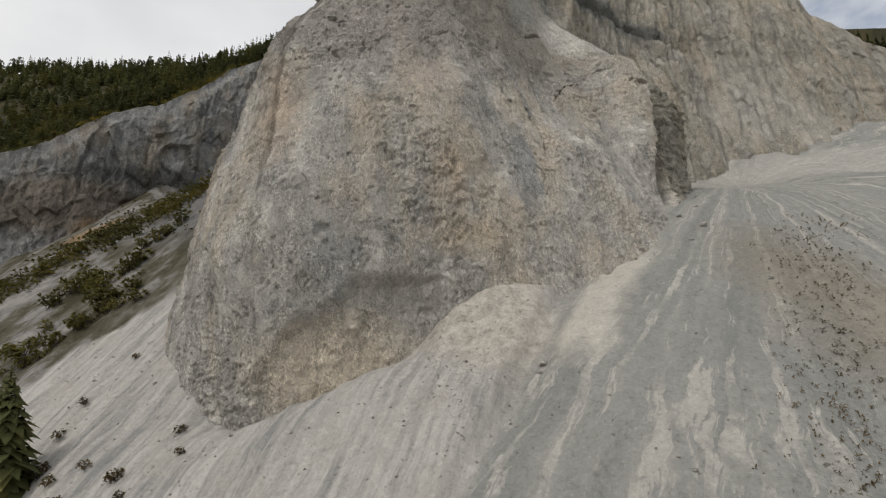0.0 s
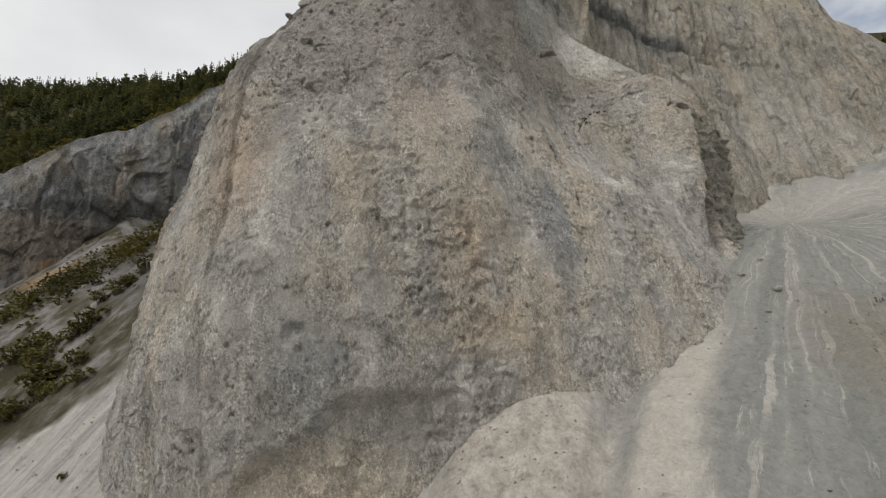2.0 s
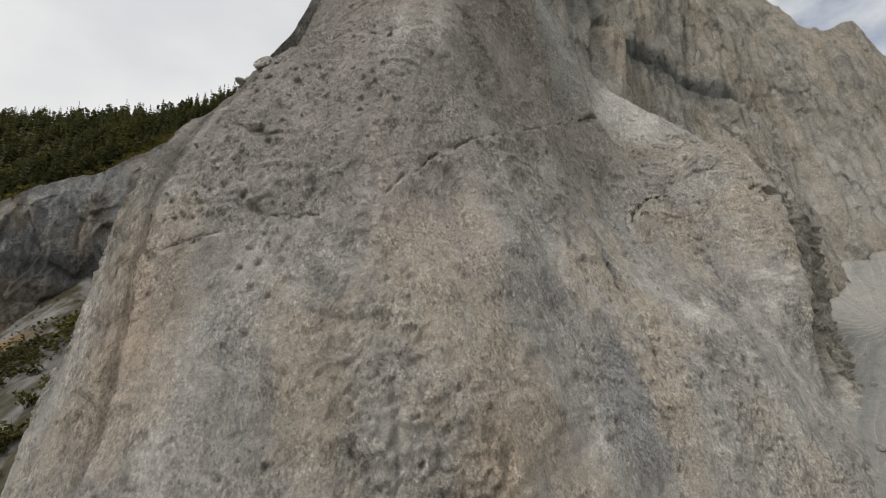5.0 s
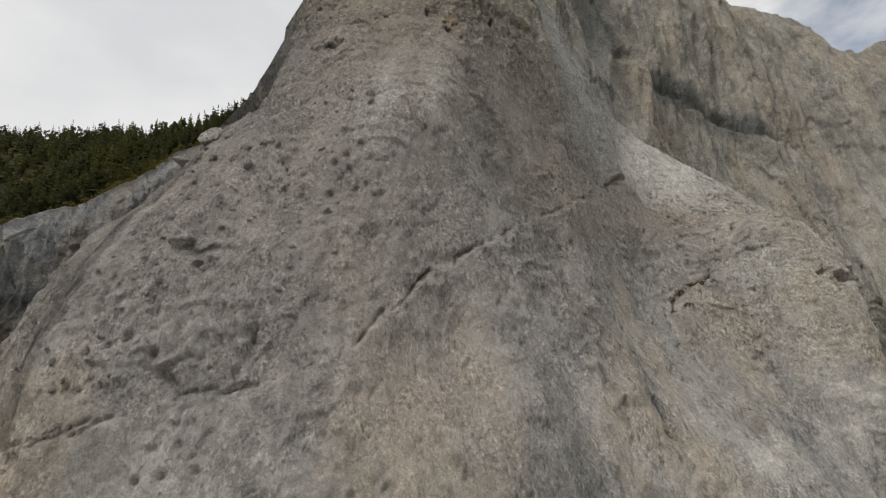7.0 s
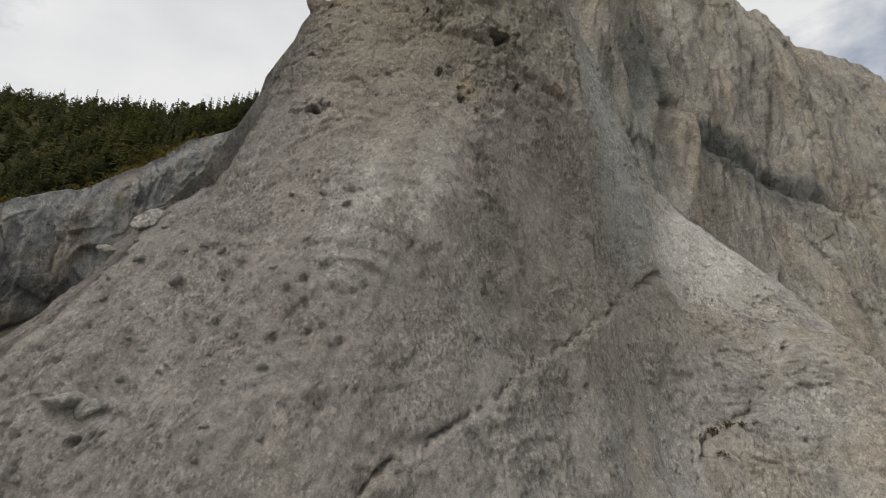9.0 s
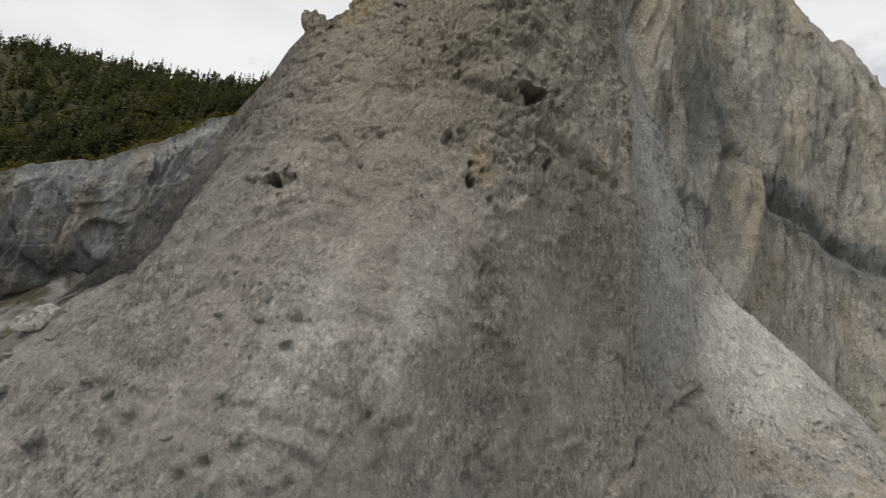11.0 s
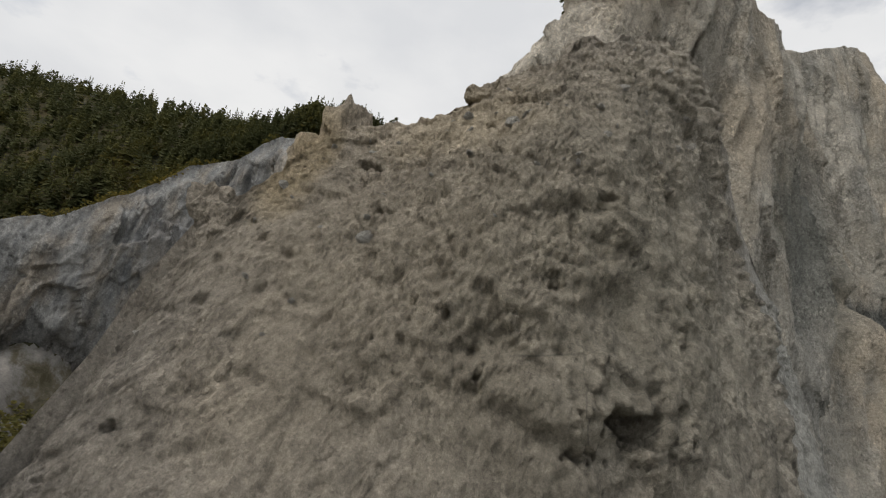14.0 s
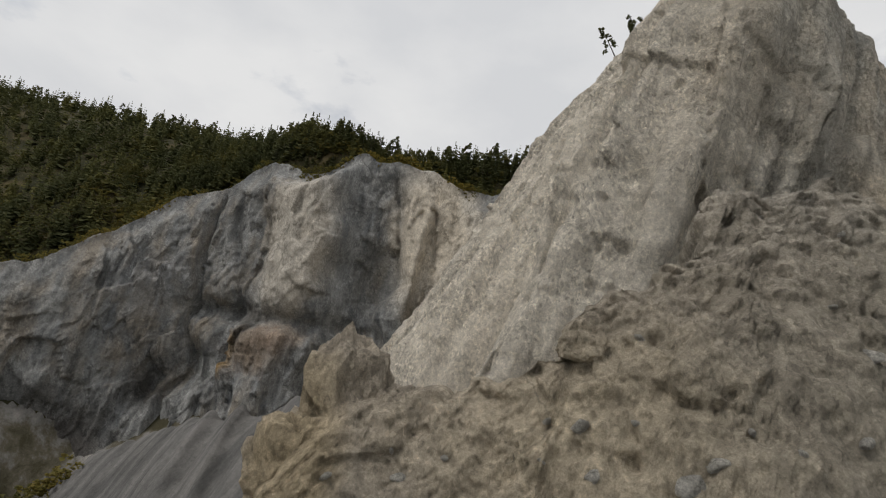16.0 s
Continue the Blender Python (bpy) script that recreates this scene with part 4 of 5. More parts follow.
def back_relief(p, q):
    flute = fractal(p, (15.0, 15.0, 60.0), 4, 0.55, 91, True) * 0.7
    big = fractal(p, (46.0, 46.0, 60.0), 3, 0.5, 93) * 1.6
    w = bent(p, 12.0, 1.5, 231)
    lump = fractal(p, 8.0, 3, 0.62, 97) * 0.5 + facets(w, (25.0, 25.0, 44.0), 243) * 3.2 + facets(w, (11.0, 11.0, 24.0), 241) * 2.3 + facets(w, (4.0, 4.0, 8.0), 251) * 0.7
    lump = lump + fractal(bent(q, (14.0, 14.0, 40.0), 2.5, 233), (9.0, 9.0, 60.0), 4, 0.6, 253, True) * 1.1 + facets(w, (2.4, 2.4, 4.0), 255) * 0.45
    top = np.interp(p[:, 0], CLIFF_X, CLIFF_Z)
    x, z = p[:, 0] + grain(p, 14.0, 98) * 4, p[:, 2]
    # pillars and recesses along the face
    form = np.interp(x, PILLAR_X, PILLAR_OUT)
    form = form * smooth(-2, 12, top - z)
    # hollows eaten out under the beds
    hollow = sum(-d * np.exp(-(((x - c) / w) ** 2 + ((z - h) / t) ** 2)) for c, h, w, t, d in ((-186, 160, 40, 10, 3), (-108, 203, 20, 4, 7), (-50, 226, 8, 10, 5), (-122, 180, 10, 9, 7), (-70, 202, 18, 4, 7), (-160, 148, 24, 12, 8), (-132, 171, 9, 11, 8), (-111, 236, 1.6, 14, 5), (-46, 222, 9, 12, 6)))
    return np.clip((flute + big + lump) * (0.4 + 0.6 * smooth(0, 16, top - z)) + form + hollow - 1.0, -9.5, None)


BACK_PLAN = [(x, y) for x, y in zip(CLIFF_X[1:], CLIFF_Y[1:])]
BACK_LEAN = [(0.0, 0.06)] * len(BACK_PLAN)
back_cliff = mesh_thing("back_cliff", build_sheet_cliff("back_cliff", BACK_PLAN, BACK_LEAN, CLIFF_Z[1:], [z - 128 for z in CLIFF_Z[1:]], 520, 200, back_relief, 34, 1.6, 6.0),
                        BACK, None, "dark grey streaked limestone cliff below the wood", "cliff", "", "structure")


# ---- plants ----
def leaf_material(name, a, b, c):
    m, nt, bsdf = material(name)
    bsdf.inputs["Roughness"].default_value = 0.8
    info = nt.nodes.new("ShaderNodeObjectInfo")
    geo = nt.nodes.new("ShaderNodeNewGeometry")
    col = ramp(nt, geo.outputs["Random Per Island"], (0.0, a), (0.5, b), (1.0, c))
    tint = ramp(nt, info.outputs["Random"], (0.0, (0.75, 0.78, 0.8)), (1.0, (1.25, 1.2, 1.0)))
    col = blend(nt, 1.0, col, tint, "MULTIPLY")
    place = noise_tex(nt, coords(nt, (1, 1, 1)), 0.035, 4.0, 0.6)
    col = blend(nt, 1.0, col, ramp(nt, place, (0.38, (0.72, 0.75, 0.78)), (0.5, (1.0, 1.0, 1.0)), (0.62, (1.35, 1.22, 1.0))), "MULTIPLY")
    nt.links.new(col, bsdf.inputs["Base Color"])
    # light passes through thin leaves
    thin = nt.nodes.new("ShaderNodeBsdfTranslucent")
    nt.links.new(col, thin.inputs["Color"])
    both = nt.nodes.new("ShaderNodeMixShader")
    both.inputs["Fac"].default_value = 0.42
    nt.links.new(bsdf.outputs[0], both.inputs[1])
    nt.links.new(thin.outputs[0], both.inputs[2])
    end = next(n for n in nt.nodes if n.type == "OUTPUT_MATERIAL")
    nt.links.new(both.outputs[0], end.inputs["Surface"])
    return m


NEEDLES = leaf_material("conifer_needles", (0.082, 0.092, 0.046), (0.094, 0.102, 0.050), (0.108, 0.110, 0.053))
SHRUBBY = leaf_material("shrub_leaves", (0.115, 0.112, 0.040), (0.15, 0.138, 0.048), (0.19, 0.160, 0.058))
DRY = leaf_material("dry_shrub_leaves", (0.07, 0.058, 0.03), (0.12, 0.088, 0.042), (0.17, 0.12, 0.055))


def bark_material():
    m, nt, bsdf = material("bark")
    col = ramp(nt, noise_tex(nt, coords(nt, (1, 1, 0.2)), 4.0), (0.4, (0.04, 0.032, 0.025)), (0.6, (0.10, 0.08, 0.065)))
    nt.links.new(col, bsdf.inputs["Base Color"])
    return m


BARK = bark_material()


def blade(out, base, tip, width, droop, rng):
    """One spray of needles: a bent, pointed strip of two quads."""
    base, tip = np.array(base), np.array(tip)
    way = tip - base
    side = np.cross(way, (0, 0, 1.0))
    side = side / (np.linalg.norm(side) + 1e-6) * width
    side[2] += rng.uniform(-0.4, 0.4) * width
    mid = base + way * 0.55 + np.array([0, 0, droop * 0.35])
    end = tip - np.array([0, 0, droop])
    n = len(out[0])
    out[0].extend([base - side * 0.35, base + side * 0.35, mid + side, mid - side, end])
    out[1].extend([(n, n + 1, n + 2, n + 3), (n + 3, n + 2, n + 4)])


def conifer_data(height, seed, slim=1.0, bare=0.12, whorls=9, sprays=6):
    """Vertices and faces of a spruce's crown, and of its trunk."""
    rng = random.Random(seed)
    crown, lean = ([], []), (rng.uniform(-0.03, 0.03), rng.uniform(-0.03, 0.03))
    for w in range(whorls):
        t = bare + (1 - bare) * (w / (whorls - 1)) ** 0.92
        z = height * t
        reach = height * 0.2 * slim * (1 - t) ** 0.8 * rng.uniform(0.75, 1.15) + 0.12
        count = sprays if t < 0.75 else sprays - 1
        for k in range(count):
            if rng.random() < 0.14:
                continue
            a = 2 * math.pi * (k + rng.random() * 0.8) / count + w * 1.3
            d = reach * rng.uniform(0.65, 1.2)
            base = (lean[0] * z, lean[1] * z, z + rng.uniform(-0.2, 0.2))
            tip = (base[0] + math.cos(a) * d, base[1] + math.sin(a) * d, z + d * rng.uniform(-0.15, 0.3))
            blade(crown, base, tip, max(0.26, d * 4.4 / sprays), d * 0.3, rng)
    blade(crown, (lean[0] * height, lean[1] * height, height * 0.9), (lean[0] * height, lean[1] * height + 0.05, height * 1.02), 0.22, 0, rng)
    trunk = ([], [])
    for z, r in ((-1.2, 0.02), (height * 0.5, 0.011), (height * 0.98, 0.002)):
        for k in range(6):
            trunk[0].append((lean[0] * max(z, 0) + height * r * math.cos(k * math.pi / 3), lean[1] * max(z, 0) + height * r * math.sin(k * math.pi / 3), z))
    for row in (0, 6):
        trunk[1].extend([(row + k, row + (k + 1) % 6, row + 6 + (k + 1) % 6, row + 6 + k) for k in range(6)])
    return crown, trunk


def pine_data(height, seed):
    """A pine: bare stem with an uneven crown of tufts on a few limbs."""
    rng = random.Random(seed)
    crown, trunk = ([], []), ([], [])
    bend = (rng.uniform(-0.08, 0.08), rng.uniform(-0.08, 0.08))
    for z, r in ((-1.2, 0.022), (height * 0.5, 0.014), (height * 0.95, 0.004)):
        for k in range(6):
            trunk[0].append((bend[0] * max(z, 0) + height * r * math.cos(k * math.pi / 3), bend[1] * max(z, 0) + height * r * math.sin(k * math.pi / 3), z))
    for row in (0, 6):
        trunk[1].extend([(row + k, row + (k + 1) % 6, row + 6 + (k + 1) % 6, row + 6 + k) for k in range(6)])
    for limb in range(11):
        t = 0.42 + 0.58 * limb / 10
        a, d = rng.uniform(0, 6.28), height * 0.19 * (1.15 - t) ** 0.6 * rng.uniform(0.5, 1.3)
        c = np.array([bend[0] * height * t + math.cos(a) * d, bend[1] * height * t + math.sin(a) * d, height * t])
        size = height * rng.uniform(0.06, 0.11)
        for k in range(13):
            v = np.array([rng.gauss(0, 1), rng.gauss(0, 1), rng.gauss(0.2, 0.6)])
            v = v / np.linalg.norm(v) * size * rng.uniform(0.7, 1.4)
            blade(crown, c + v * 0.15, c + v, size * 0.42, size * 0.15, rng)
    return crown, trunk


def shrub_data(height, seed, tufts=26):
    """A shrub of leafy tufts on a few thin stems."""
    rng = random.Random(seed)
    crown, trunk = ([], []), ([], [])
    for k in range(tufts):
        a, d, z = rng.uniform(0, 6.28), height * 0.55 * rng.random() ** 0.6, height * rng.uniform(0.2, 0.9)
        c = np.array([math.cos(a) * d, math.sin(a) * d, z * (1 - 0.3 * d / height)])
        for j in range(6):
            v = np.array([rng.gauss(0, 1), rng.gauss(0, 1), rng.gauss(0.35, 0.7)])
            v = v / np.linalg.norm(v) * height * rng.uniform(0.1, 0.26)
            blade(crown, c, c + v, height * (0.065 if tufts > 12 else 0.12), height * 0.03, rng)
    for k in range(7):
        a, d = rng.uniform(0, 6.28), height * rng.uniform(0.2, 0.5)
        n = len(trunk[0])
        b = np.array([0.03 * height * math.cos(a), 0.03 * height * math.sin(a), -0.3])
        e = np.array([math.cos(a) * d, math.sin(a) * d, height * rng.uniform(0.5, 0.95)])
        s = np.array([-math.sin(a), math.cos(a), 0]) * height * 0.014
        u = np.array([0, 0, height * 0.014])
        trunk[0].extend([b - s, b + s, b + u * 2, e - s * 0.3, e + s * 0.3, e + u])
        trunk[1].extend([(n, n + 1, n + 4, n + 3), (n + 1, n + 2, n + 5, n + 4), (n + 2, n, n + 3, n + 5)])
    return crown, trunk


def mesh_from(name, data):
    me = bpy.data.meshes.new(name)
    me.from_pydata([tuple(v) for v in data[0]], [], data[1])
    me.update()
    return me


def plant_model(name, data, leaves, label, category, group):
    root = tagged(new(name), label, category, group)
    mesh_thing("trunk" if category == "tree" else "stems", mesh_from("trunk", data[1]), BARK, root)
    mesh_thing("crown" if category == "tree" else "foliage", mesh_from("crown", data[0]), leaves, root)
    return root


def joined(name, models, places, leaves, label, category):
    """Many far plants in one object of stuff: models are crown data, places are x, y, z, scale, turn, kind."""
    verts, faces, base = [], [], 0
    arrays = [np.array(m[0], float) for m in models]
    for x, y, z, s, turn, kind in places:
        v = arrays[kind]
        c, n = math.cos(turn), math.sin(turn)
        verts.append(np.stack([(v[:, 0] * c - v[:, 1] * n) * s + x, (v[:, 0] * n + v[:, 1] * c) * s + y, v[:, 2] * s + z], -1))
        faces.extend([tuple(i + base for i in f) for f in models[kind][1]])
        base += len(v)
    me = bpy.data.meshes.new(name)
    me.from_pydata(np.concatenate(verts).tolist(), [], faces)
    me.update()
    return mesh_thing(name, me, leaves, None, label, category, "", "stuff")


def height_at(x, y):
    return float(ground_height(np.array([[x]], float), np.array([[y]], float))[0, 0])


def heights_at(xs, ys):
    return ground_height(np.array([xs], float), np.array([ys], float))[0]


def plant_wood():
    rng = random.Random(11)
    models = [conifer_data(10, 1, 1.2), conifer_data(12, 2, 0.85), conifer_data(9, 3, 1.15, 0.05), pine_data(10, 4), pine_data(9, 5), conifer_data(11, 6, 1.0, 0.2)]
    roots = [plant_model("conifer" if k not in (3, 4) else "pine", m, NEEDLES,
                         "dark green spruce tree on the wooded ridge" if k not in (3, 4) else "dark green pine with an uneven crown on the ridge", "tree", "trees of the ridge wood") for k, m in enumerate(models)]
    spots, tries = [], 0
    while len(spots) < 2400 and tries < 20000:
        tries += 1
        x = rng.uniform(-590, 16)
        t = rng.random() ** 1.6
        yc, ys = float(curve(CLIFF_X, CLIFF_Y, x)), float(curve(SKY_X, SKY_Y, x))
        y = yc + 16 + t * (ys + 10 - yc - 16)
        if x > -150 and y > ys - 4 and rng.random() < 0.3:
            continue
        spots.append((x, y, t))
    for k in range(800):
        x = rng.uniform(-330, 10)
        yc, ys = float(curve(CLIFF_X, CLIFF_Y, x)), float(curve(SKY_X, SKY_Y, x))
        t = 0.55 * rng.random()
        spots.append((x, yc + 16 + t * (ys - yc - 16), t))
    # the skyline row
    for k in range(90):
        x = -112 + 128 * (k + rng.random()) / 90
        spots.append((x, float(curve(SKY_X, SKY_Y, x)) + rng.uniform(-5, 4), 1.2))
    for k in range(230):
        x = -585 + 601 * (k + rng.random() * 0.7) / 230
        spots.append((x, float(curve(SKY_X, SKY_Y, x)) + rng.uniform(-5, 4), 1.2))
    zs = heights_at([s[0] for s in spots], [s[1] for s in spots])
    rest, single = [], 0
    used = [False] * len(models)
    for (x, y, t), z in zip(spots, zs):
        kind = rng.choice((0, 1, 2, 3, 4, 5))
        size = rng.uniform(0.7, 1.4) * (0.8 + 0.35 * min(t, 1)) * (0.95 if x > -100 else 1.3)
        turn = rng.uniform(0, 6.28)
        if (t > 1 or x > -110) and single < 240:
            single += 1
            m = Matrix.Translation((x, y, z - 0.2)) @ Matrix.Rotation(turn, 4, "Z") @ Matrix.Rotation(rng.uniform(-0.06, 0.06), 4, "X")
            ob = roots[kind] if not used[kind] else copy_thing(roots[kind], m)
            if not used[kind]:
                used[kind] = True
                ob.matrix_basis = m
            ob.scale = (size,) * 3
        else:
            rest.append((x, y, z - 0.2, size, turn, kind))
    joined("hillside_wood", [m[0] for m in models], rest, NEEDLES, "dense dark green conifer wood on the steep hillside", "wood")


plant_wood()


def plant_shrubs():
    rng = random.Random(5)
    kinds = [shrub_data(2.4, 21), shrub_data(3.0, 22, 34), shrub_data(1.8, 23, 20)]
    green = [plant_model("shrub", k, SHRUBBY, "yellow-green shrub on the rocky valley side", "shrub", "shrubs of the valley side") for k in kinds]
    brown = [plant_model("dry_shrub", k, DRY, "bare brown shrub rooted in pale scree", "shrub", "bare shrubs on the scree") for k in kinds[:2]]
    used = set()

    def put(root, x, y, size):
        m = Matrix.Translation((x, y, height_at(x, y) - 0.15)) @ Matrix.Rotation(rng.uniform(0, 6.28), 4, "Z")
        ob = root if root.name not in used else copy_thing(root, m)
        used.add(root.name)
        ob.matrix_basis = m
        ob.scale = (size * rng.uniform(0.8, 1.2), size * rng.uniform(0.8, 1.2), size)

    # rows of shrubs along the ledges above the pale scree
    for (x0, y0), (x1, y1), n, wide, size in (((-134, 146), (-101, 155), 30, 5.0, 1.25), ((-142, 177), (-112, 183), 26, 5.0, 1.2), ((-122, 196), (-112, 204), 8, 2.5, 1.3)):
        for k in range(n):
            t = (k + rng.random()) / n
            put(rng.choice(green), x0 + (x1 - x0) * t + rng.gauss(0, wide * 0.5), y0 + (y1 - y0) * t + rng.gauss(0, wide), 1.7 * size * rng.uniform(0.6, 1.25))
    for x, y, s in ((-83, 114, 0.9), (-53, 99, 0.8), (-83, 107, 1.0), (-49, 92, 0.6), (-78, 124, 0.6), (-69, 96, 0.9), (-61, 92, 0.9), (-75, 95, 1.1), (-64, 89, 1.0), (-57, 88, 0.8), (-70, 90, 1.2), (-80, 99, 1.2)):
        put(rng.choice(brown), x, y, s)
    # the wider belt below the cliff, and the bushes along its rim
    far, tries = [], 0
    while len(far) < 620:
        t = rng.random()
        cx, cy = -215 + 105 * t, 205 + 46 * t
        far.append((cx + rng.gauss(0, 9), cy + rng.gauss(0, 10) - 4, rng.uniform(0.8, 2.2)))
    for k in range(1300):
        x = rng.uniform(-330, 8)
        far.append((x, float(curve(CLIFF_X, CLIFF_Y, x)) + 15.5 + 46 * rng.random() ** 1.3, rng.uniform(1.1, 2.6)))
    # the bushy cap over the tan pillar
    for k in range(260):
        x = rng.gauss(-82, 11)
        far.append((x, float(curve(CLIFF_X, CLIFF_Y, x)) + rng.uniform(15, 26), rng.uniform(0.9, 2.0)))
    for k in range(90):
        far.append((rng.gauss(-86, 12), rng.gauss(205, 9), rng.uniform(0.5, 1.2)))
    for k in range(160):
        far.append((rng.uniform(-190, -105), rng.uniform(225, 275), rng.uniform(0.3, 0.9)))
    zs = heights_at([f[0] for f in far], [f[1] for f in far])
    places = [(x, y, z - 0.1, s, rng.uniform(0, 6.28), rng.randrange(3)) for (x, y, s), z in zip(far, zs)]
    light = [shrub_data(2.4, 24, 7), shrub_data(3.0, 25, 8), shrub_data(2.0, 26, 6)]
    joined("valley_bushes", [k[0] for k in light], places, SHRUBBY, "olive and rusty bushes along the ledges below the cliff", "bushes")


plant_shrubs()

big_spruce = plant_model("conifer", conifer_data(25, 77, 1.5, 0.03, 40, 15), NEEDLES, "tall dark spruce at the edge of the pale scree", "tree", "")
big_spruce.matrix_basis = Matrix.Translation((-85.5, 97, height_at(-85.5, 97) - 0.3))


# ---- loose rocks ----
def stone_mesh(name, seed, detail=2, flat=0.7):
    rng = np.random.RandomState(seed)
    bm = bmesh.new()
    bmesh.ops.create_icosphere(bm, subdivisions=detail, radius=1.0)
    co = np.array([v.co for v in bm.verts])
    cuts = rng.normal(size=(9, 3))
    cuts /= np.linalg.norm(cuts, axis=1)[:, None]
    for c in cuts:
        d = co @ c
        lim = rng.uniform(0.55, 0.85)
        co -= np.clip(d - lim, 0, None)[:, None] * c
    co *= 1 + 0.06 * grain(co, 0.4, seed)[:, None]
    co[:, 2] *= flat
    for v, p in zip(bm.verts, co):
        v.co = p
    me = bpy.data.meshes.new(name)
    bm.to_mesh(me)
    bm.free()
    return me


STONE = rock("boulder_rock", (0.28, 0.268, 0.245), (0.41, 0.392, 0.358), (0.55, 0.53, 0.49), (0.44, 0.385, 0.31), 0.3, 0.2, fine=1.6)


def face_place(deg, z):
    """A point on the buttress at that bearing and height, and its outward way."""
    r = float(buttress_radius(np.array([deg], float), np.array([[z]], float))[0, 0])
    a = math.radians(deg)
    p = np.array([[AXIS[0] + r * math.cos(a), AXIS[1] + r * math.sin(a), z]])
    lift = float(buttress_relief(p, np.array([deg], float), np.array([z], float))[0])
    return Vector(p[0]), Vector((math.cos(a), math.sin(a), 0)), lift


def bed_stones():
    """Boulders and cobbles bedded in the rubbly shoulder and round the crest."""
    rng = random.Random(3)
    meshes = [stone_mesh("stone", 200 + k, 2, rng.uniform(0.55, 0.9)) for k in range(6)]
    for me in meshes:
        me.materials.append(STONE)
    spots = [(246.0, 137.2, 1.7), (246.9, 136.8, 1.2), (241.2, 153.5, 1.9), (247, 147, 1.0), (243.6, 149, 0.8), (239.5, 150, 1.3)]
    for k in range(210):
        spots.append((rng.uniform(240.5, 257), rng.uniform(124, 160), 0.14 + 0.42 * rng.random() ** 3))
    for k in range(60):
        deg = rng.uniform(243, 272)
        spots.append((deg, float(curve(CREST_DEG, CREST_Z, deg)) - 1.2 - 16 * rng.random(), 0.2 + 0.5 * rng.random() ** 3))
    for deg, z, size in spots:
        p, out, lift = face_place(deg, z)
        ob = new("stone", rng.choice(meshes))
        ob.parent = buttress
        q = Euler((rng.uniform(0, 6.28), rng.uniform(-0.5, 0.5), rng.uniform(0, 6.28))).to_matrix().to_4x4()
        ob.matrix_basis = Matrix.Translation(p + out * (lift + 0.1 * size)) @ q @ Matrix.Diagonal((size, size * rng.uniform(0.7, 1.0), size * rng.uniform(0.6, 0.9), 1))


bed_stones()


def crest_rocks():
    """The knobs that stand on the crest line, parts of the buttress."""
    for n, (x, y, z, s, stretch) in enumerate(((-18.0, 134.0, 190.0, 1.3, 1.2), (-16.6, 133.8, 188.6, 1.5, 1.1), (-12.4, 140.4, 197.4, 2.3, 1.95), (-10.2, 139.8, 196.6, 2.2, 1.6), (-13.9, 139.0, 195.2, 1.9, 1.6), (-8.4, 139.4, 196.6, 1.6, 1.4), (-2.2, 138.2, 202.4, 1.0, 0.7), (2.6, 140.4, 206.2, 1.0, 0.7), (5.5, 142.5, 210.6, 1.25, 0.9),
                                              (8.5, 144, 211.0, 1.0, 0.8), (11.0, 144.4, 211.6, 1.3, 0.9), (0.2, 139, 204.0, 0.7, 0.8), (-6.0, 138.2, 198.4, 0.7, 0.7))):
        ob = mesh_thing("crest_rock", stone_mesh("crest_rock", 300 + n, 4, 1.0), BUTTRESS, buttress)
        co = np.empty(len(ob.data.vertices) * 3)
        ob.data.vertices.foreach_get("co", co)
        p = co.reshape(-1, 3)
        p = 0.45 * p + 0.5 * p / (np.abs(p).max(axis=1, keepdims=True) + 1e-6)
        p = p * np.array([s, s * 0.9, s * stretch])
        w = p + np.array([x, y, z])
        d = p / (np.linalg.norm(p, axis=1, keepdims=True) + 1e-6)
        w = w + d * (fractal(w, 0.9, 4, 0.65, 401) * 0.22 * s)[:, None]
        ob.data.vertices.foreach_set("co", w.reshape(-1))
        ob.data.update()


crest_rocks()


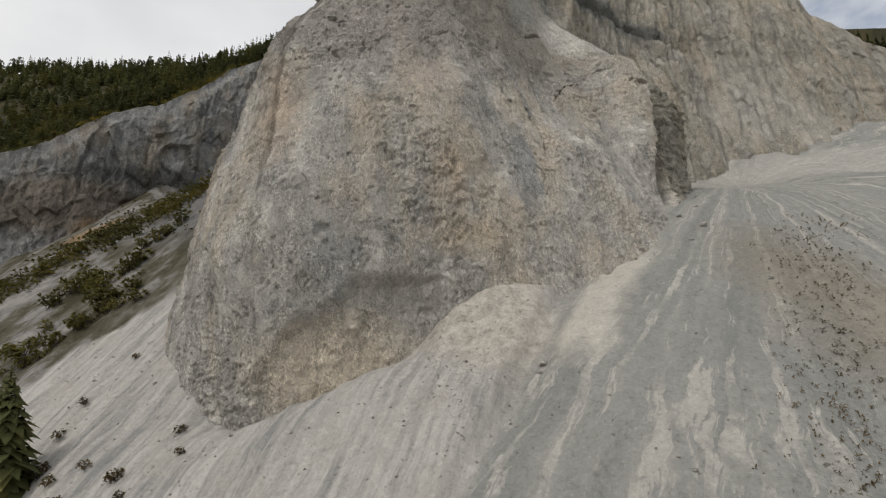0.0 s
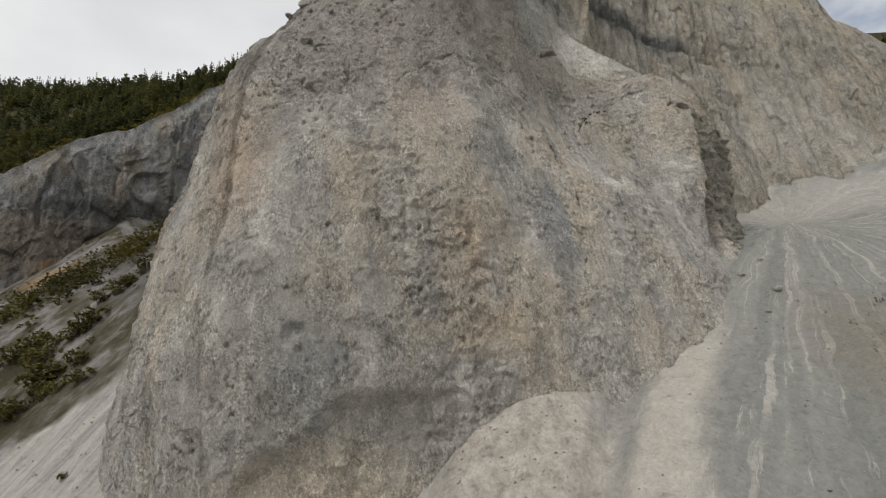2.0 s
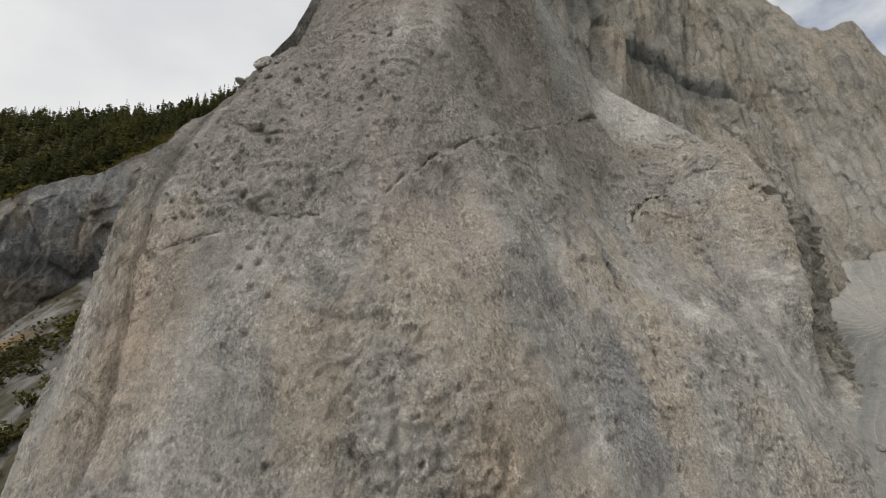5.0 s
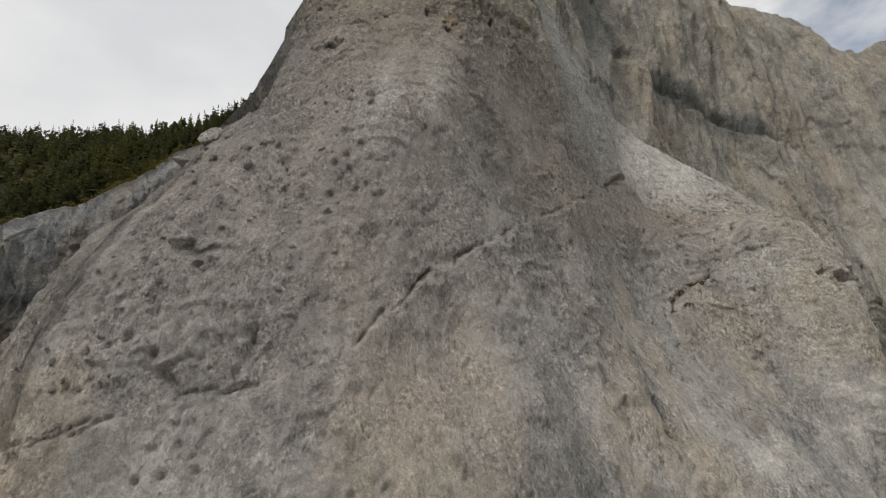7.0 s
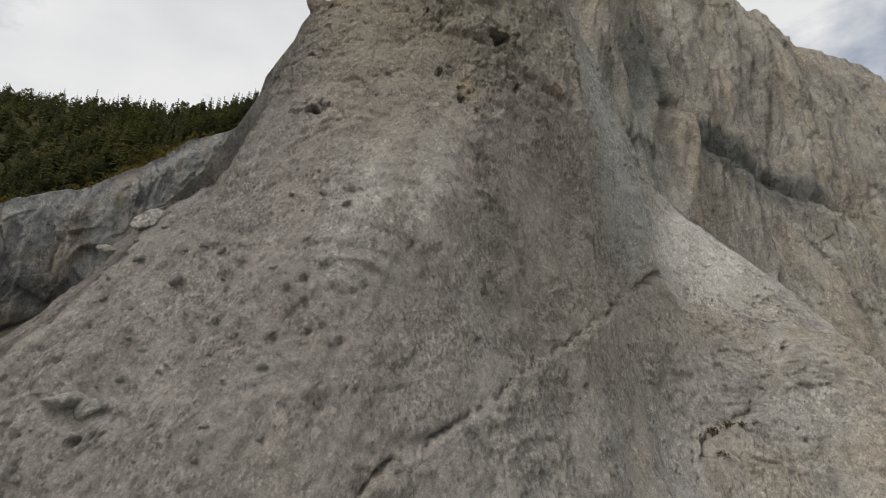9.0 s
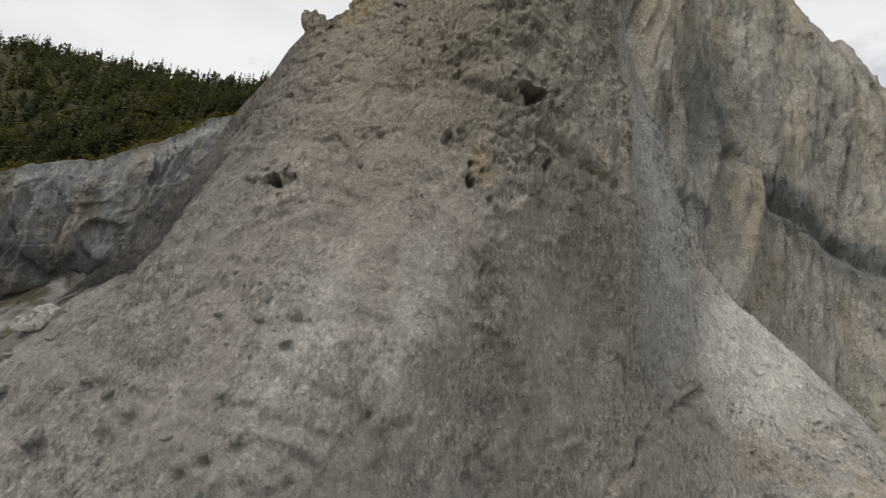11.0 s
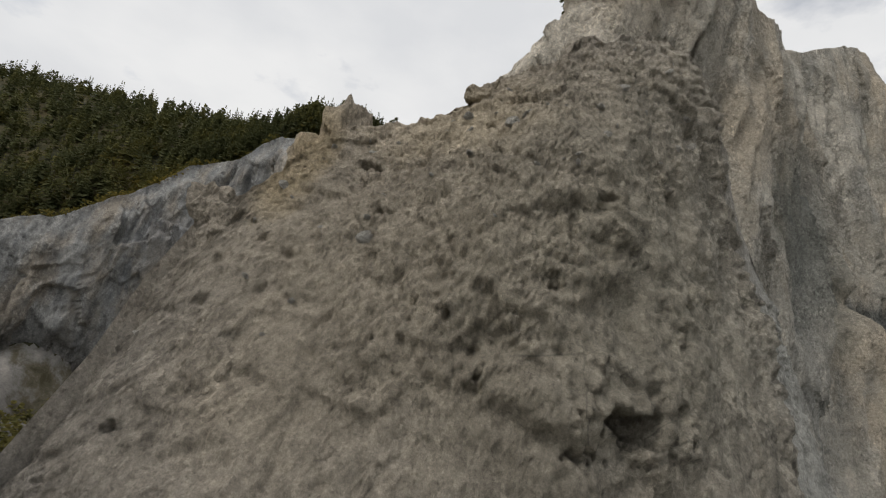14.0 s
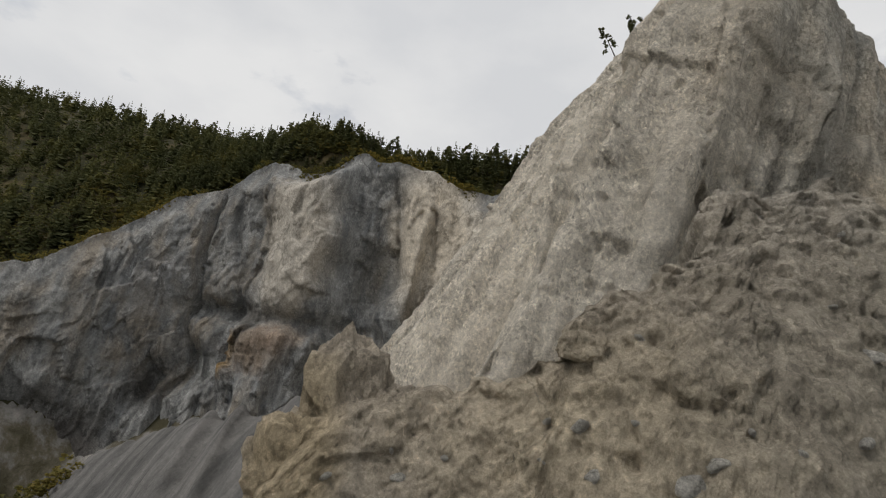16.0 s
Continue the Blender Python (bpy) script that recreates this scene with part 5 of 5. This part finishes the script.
def scatter_scree():
    rng = random.Random(8)
    meshes = [stone_mesh("boulder", 500 + k, 2, 0.65) for k in range(4)]
    for me in meshes:
        me.materials.append(STONE)
    for x, y, s in ((64, 98, 1.0), (53, 68, 0.8), (29, 64, 0.5), (66, 123, 1.3), (78, 111, 0.6), (63, 129, 1.0), (60, 118, 0.7), (16, 88, 1.0), (15, 86.5, 0.7), (-53, 100.5, 0.8), (-66, 112, 0.6), (-40, 92, 0.5), (-86, 121, 0.6), (70, 133, 0.8), (74, 141, 0.7)):
        ob = tagged(new("boulder", rng.choice(meshes)), "grey angular limestone boulder lying on scree", "boulder", "boulders on the scree")
        ob.matrix_basis = Matrix.Translation((x, y, height_at(x, y) + 0.15 * s)) @ Euler((rng.uniform(-0.3, 0.3), rng.uniform(-0.3, 0.3), rng.uniform(0, 6.28))).to_matrix().to_4x4() @ Matrix.Diagonal((s, s * 0.8, s, 1))
    small = []
    me = stone_mesh("pebble", 600, 1, 0.6)
    v = np.array([p.co for p in me.vertices])
    f = [tuple(p.vertices) for p in me.polygons]
    spots = []
    for k in range(1900):
        spots.append((rng.uniform(-105, -25), rng.uniform(72, 140), 0.08 + 0.35 * rng.random() ** 5))
    for k in range(2200):
        spots.append((rng.uniform(-25, 110), rng.uniform(45, 160), 0.08 + 0.3 * rng.random() ** 5))
    for k in range(700):
        spots.append((rng.gauss(4, 9), rng.gauss(90, 9), 0.08 + 0.26 * rng.random() ** 4))
    zs = heights_at([s[0] for s in spots], [s[1] for s in spots])
    verts, faces = [], []
    for n, ((x, y, s), z) in enumerate(zip(spots, zs)):
        a = rng.uniform(0, 6.28)
        c, d = math.cos(a) * s, math.sin(a) * s
        verts.append(np.stack([v[:, 0] * c - v[:, 1] * d * 0.8 + x, v[:, 0] * d + v[:, 1] * c * 0.8 + y, v[:, 2] * s + z + 0.05], -1))
        faces.extend([tuple(i + n * len(v) for i in q) for q in f])
    out = bpy.data.meshes.new("loose_stones")
    out.from_pydata(np.concatenate(verts).tolist(), [], faces)
    out.update()
    mesh_thing("loose_stones", out, STONE, None, "small grey stones strewn over the scree", "stones", "", "stuff")


scatter_scree()


def ledge_plants():
    """Rusty tufts on the ledge, and small pines that cling to the edge of the main wall."""
    rng = random.Random(17)
    tuft = plant_model("grass_tuft", shrub_data(1.0, 91, 22), DRY, "rusty brown tuft of grass on a rock ledge", "grass tuft", "tufts on the ledge")
    first = True
    for deg, z, size in ((297.7, 129.8, 1.3), (298.6, 131.2, 1.5), (299.6, 132.2, 1.4), (300.8, 133.0, 1.5), (302.2, 133.3, 1.2), (304.0, 133.6, 1.1), (309.6, 136.6, 1.3), (311.0, 138.0, 1.2)):
        p, out, lift = face_place(deg, z - 0.8)
        m = Matrix.Translation(p + out * (lift - 0.5) + Vector((0, 0, 0.6))) @ Matrix.Rotation(rng.uniform(0, 6.28), 4, "Z")
        ob = tuft if first else copy_thing(tuft, m)
        first = False
        ob.matrix_basis = m
        ob.scale = (size,) * 3
    co = np.empty(len(main_wall.data.vertices) * 3)
    main_wall.data.vertices.foreach_get("co", co)
    co = co.reshape(-1, 3)
    for n, (x, y, z, h) in enumerate(((8.5, 189, 254.5, 5.0), (7.0, 187, 251, 5.6), (10.5, 191, 259, 3.4))):
        x, y, z = co[np.argmin(((co - np.array([x, y, z])) ** 2).sum(1))]
        ob = plant_model("pine", pine_data(h, 120 + n), NEEDLES, "small wind-bent pine clinging to the edge of the wall", "tree", "pines on the wall edge")
        ob.matrix_basis = Matrix.Translation((x + 0.7, y + 0.4, z - 0.3)) @ Matrix.Rotation(-0.4, 4, "Y")


ledge_plants()


def scree_tufts():
    """Rusty dwarf shrubs in the earthy strip of the scree."""
    rng = random.Random(29)
    spots = []
    for k in range(900):
        t = rng.random()
        spots.append((44 + 46 * t + rng.gauss(0, 3.5 + 3 * t), 57 + 62 * t + rng.gauss(0, 3), 0.25 + 0.6 * rng.random() ** 2))
    zs = heights_at([s[0] for s in spots], [s[1] for s in spots])
    places = [(x, y, z - 0.05, s, rng.uniform(0, 6.28), rng.randrange(2)) for (x, y, s), z in zip(spots, zs)]
    joined("dwarf_shrubs", [shrub_data(1.2, 31, 6)[0], shrub_data(0.9, 32, 5)[0]], places, DRY, "rusty dwarf shrubs and tufts on grey scree", "shrubs")


scree_tufts()


def skyline_trees():
    """A few spruces behind the far end of the main wall."""
    rng = random.Random(41)
    co = np.empty(len(main_wall.data.vertices) * 3)
    main_wall.data.vertices.foreach_get("co", co)
    co = co.reshape(-1, 3)
    for n, x in enumerate((268, 274, 279, 287, 296)):
        near = co[np.abs(co[:, 0] - x) < 3]
        top = near[np.argmax(near[:, 2])]
        tree = plant_model("conifer", conifer_data(rng.uniform(9, 13), 150 + n, 1.2, 0.05, 14, 8), NEEDLES, "dark spruce on the skyline above the rock wall", "tree", "spruces above the wall")
        tree.matrix_basis = Matrix.Translation((top[0], top[1] + 2, top[2] - 0.8))


skyline_trees()


def rim_plants():
    """Bushes and young trees that crowd the rim of the back cliff and hang over it."""
    rng = random.Random(53)
    co = np.empty(len(back_cliff.data.vertices) * 3)
    back_cliff.data.vertices.foreach_get("co", co)
    grid = co.reshape(-1, 520, 3)
    rim = 199
    bushes, trees = [], []
    for k in range(1600):
        c = rng.randrange(60, 515)
        x = grid[rim, c, 0]
        clump = math.sin(x * 0.21) + math.sin(x * 0.083 + 1.0) + 0.8 * math.sin(x * 0.47 + 2.0)
        hang = max(0.0, 1.5 * clump) + 5.0 * math.exp(-((x + 84) / 13) ** 2) + 5.0 * math.exp(-((x + 17) / 7) ** 2)
        row = rim + rng.randrange(0, 9) - int(hang * rng.random() ** 1.5 * 1.6)
        if clump < -0.9 and row <= rim + 1:
            continue
        x, y, z = grid[min(row, grid.shape[0] - 1), c]
        if x < -330 or x > 8:
            continue
        if rng.random() < 0.12 and row > rim:
            trees.append((x, y, z - 0.3, rng.uniform(0.35, 0.95), rng.uniform(0, 6.28), rng.randrange(3)))
        else:
            bushes.append((x, y, z - 0.3, rng.uniform(0.6, 1.5), rng.uniform(0, 6.28), rng.randrange(3)))
    joined("rim_bushes", [shrub_data(2.2, 61, 7)[0], shrub_data(2.8, 62, 8)[0], shrub_data(1.8, 63, 6)[0]], bushes, SHRUBBY, "olive and brown bushes crowding the rim of the cliff", "bushes")
    joined("rim_saplings", [conifer_data(9, 64, 1.1)[0], conifer_data(11, 65, 0.9)[0], pine_data(8, 66)[0]], trees, NEEDLES, "young dark conifers along the rim of the cliff", "saplings")


rim_plants()
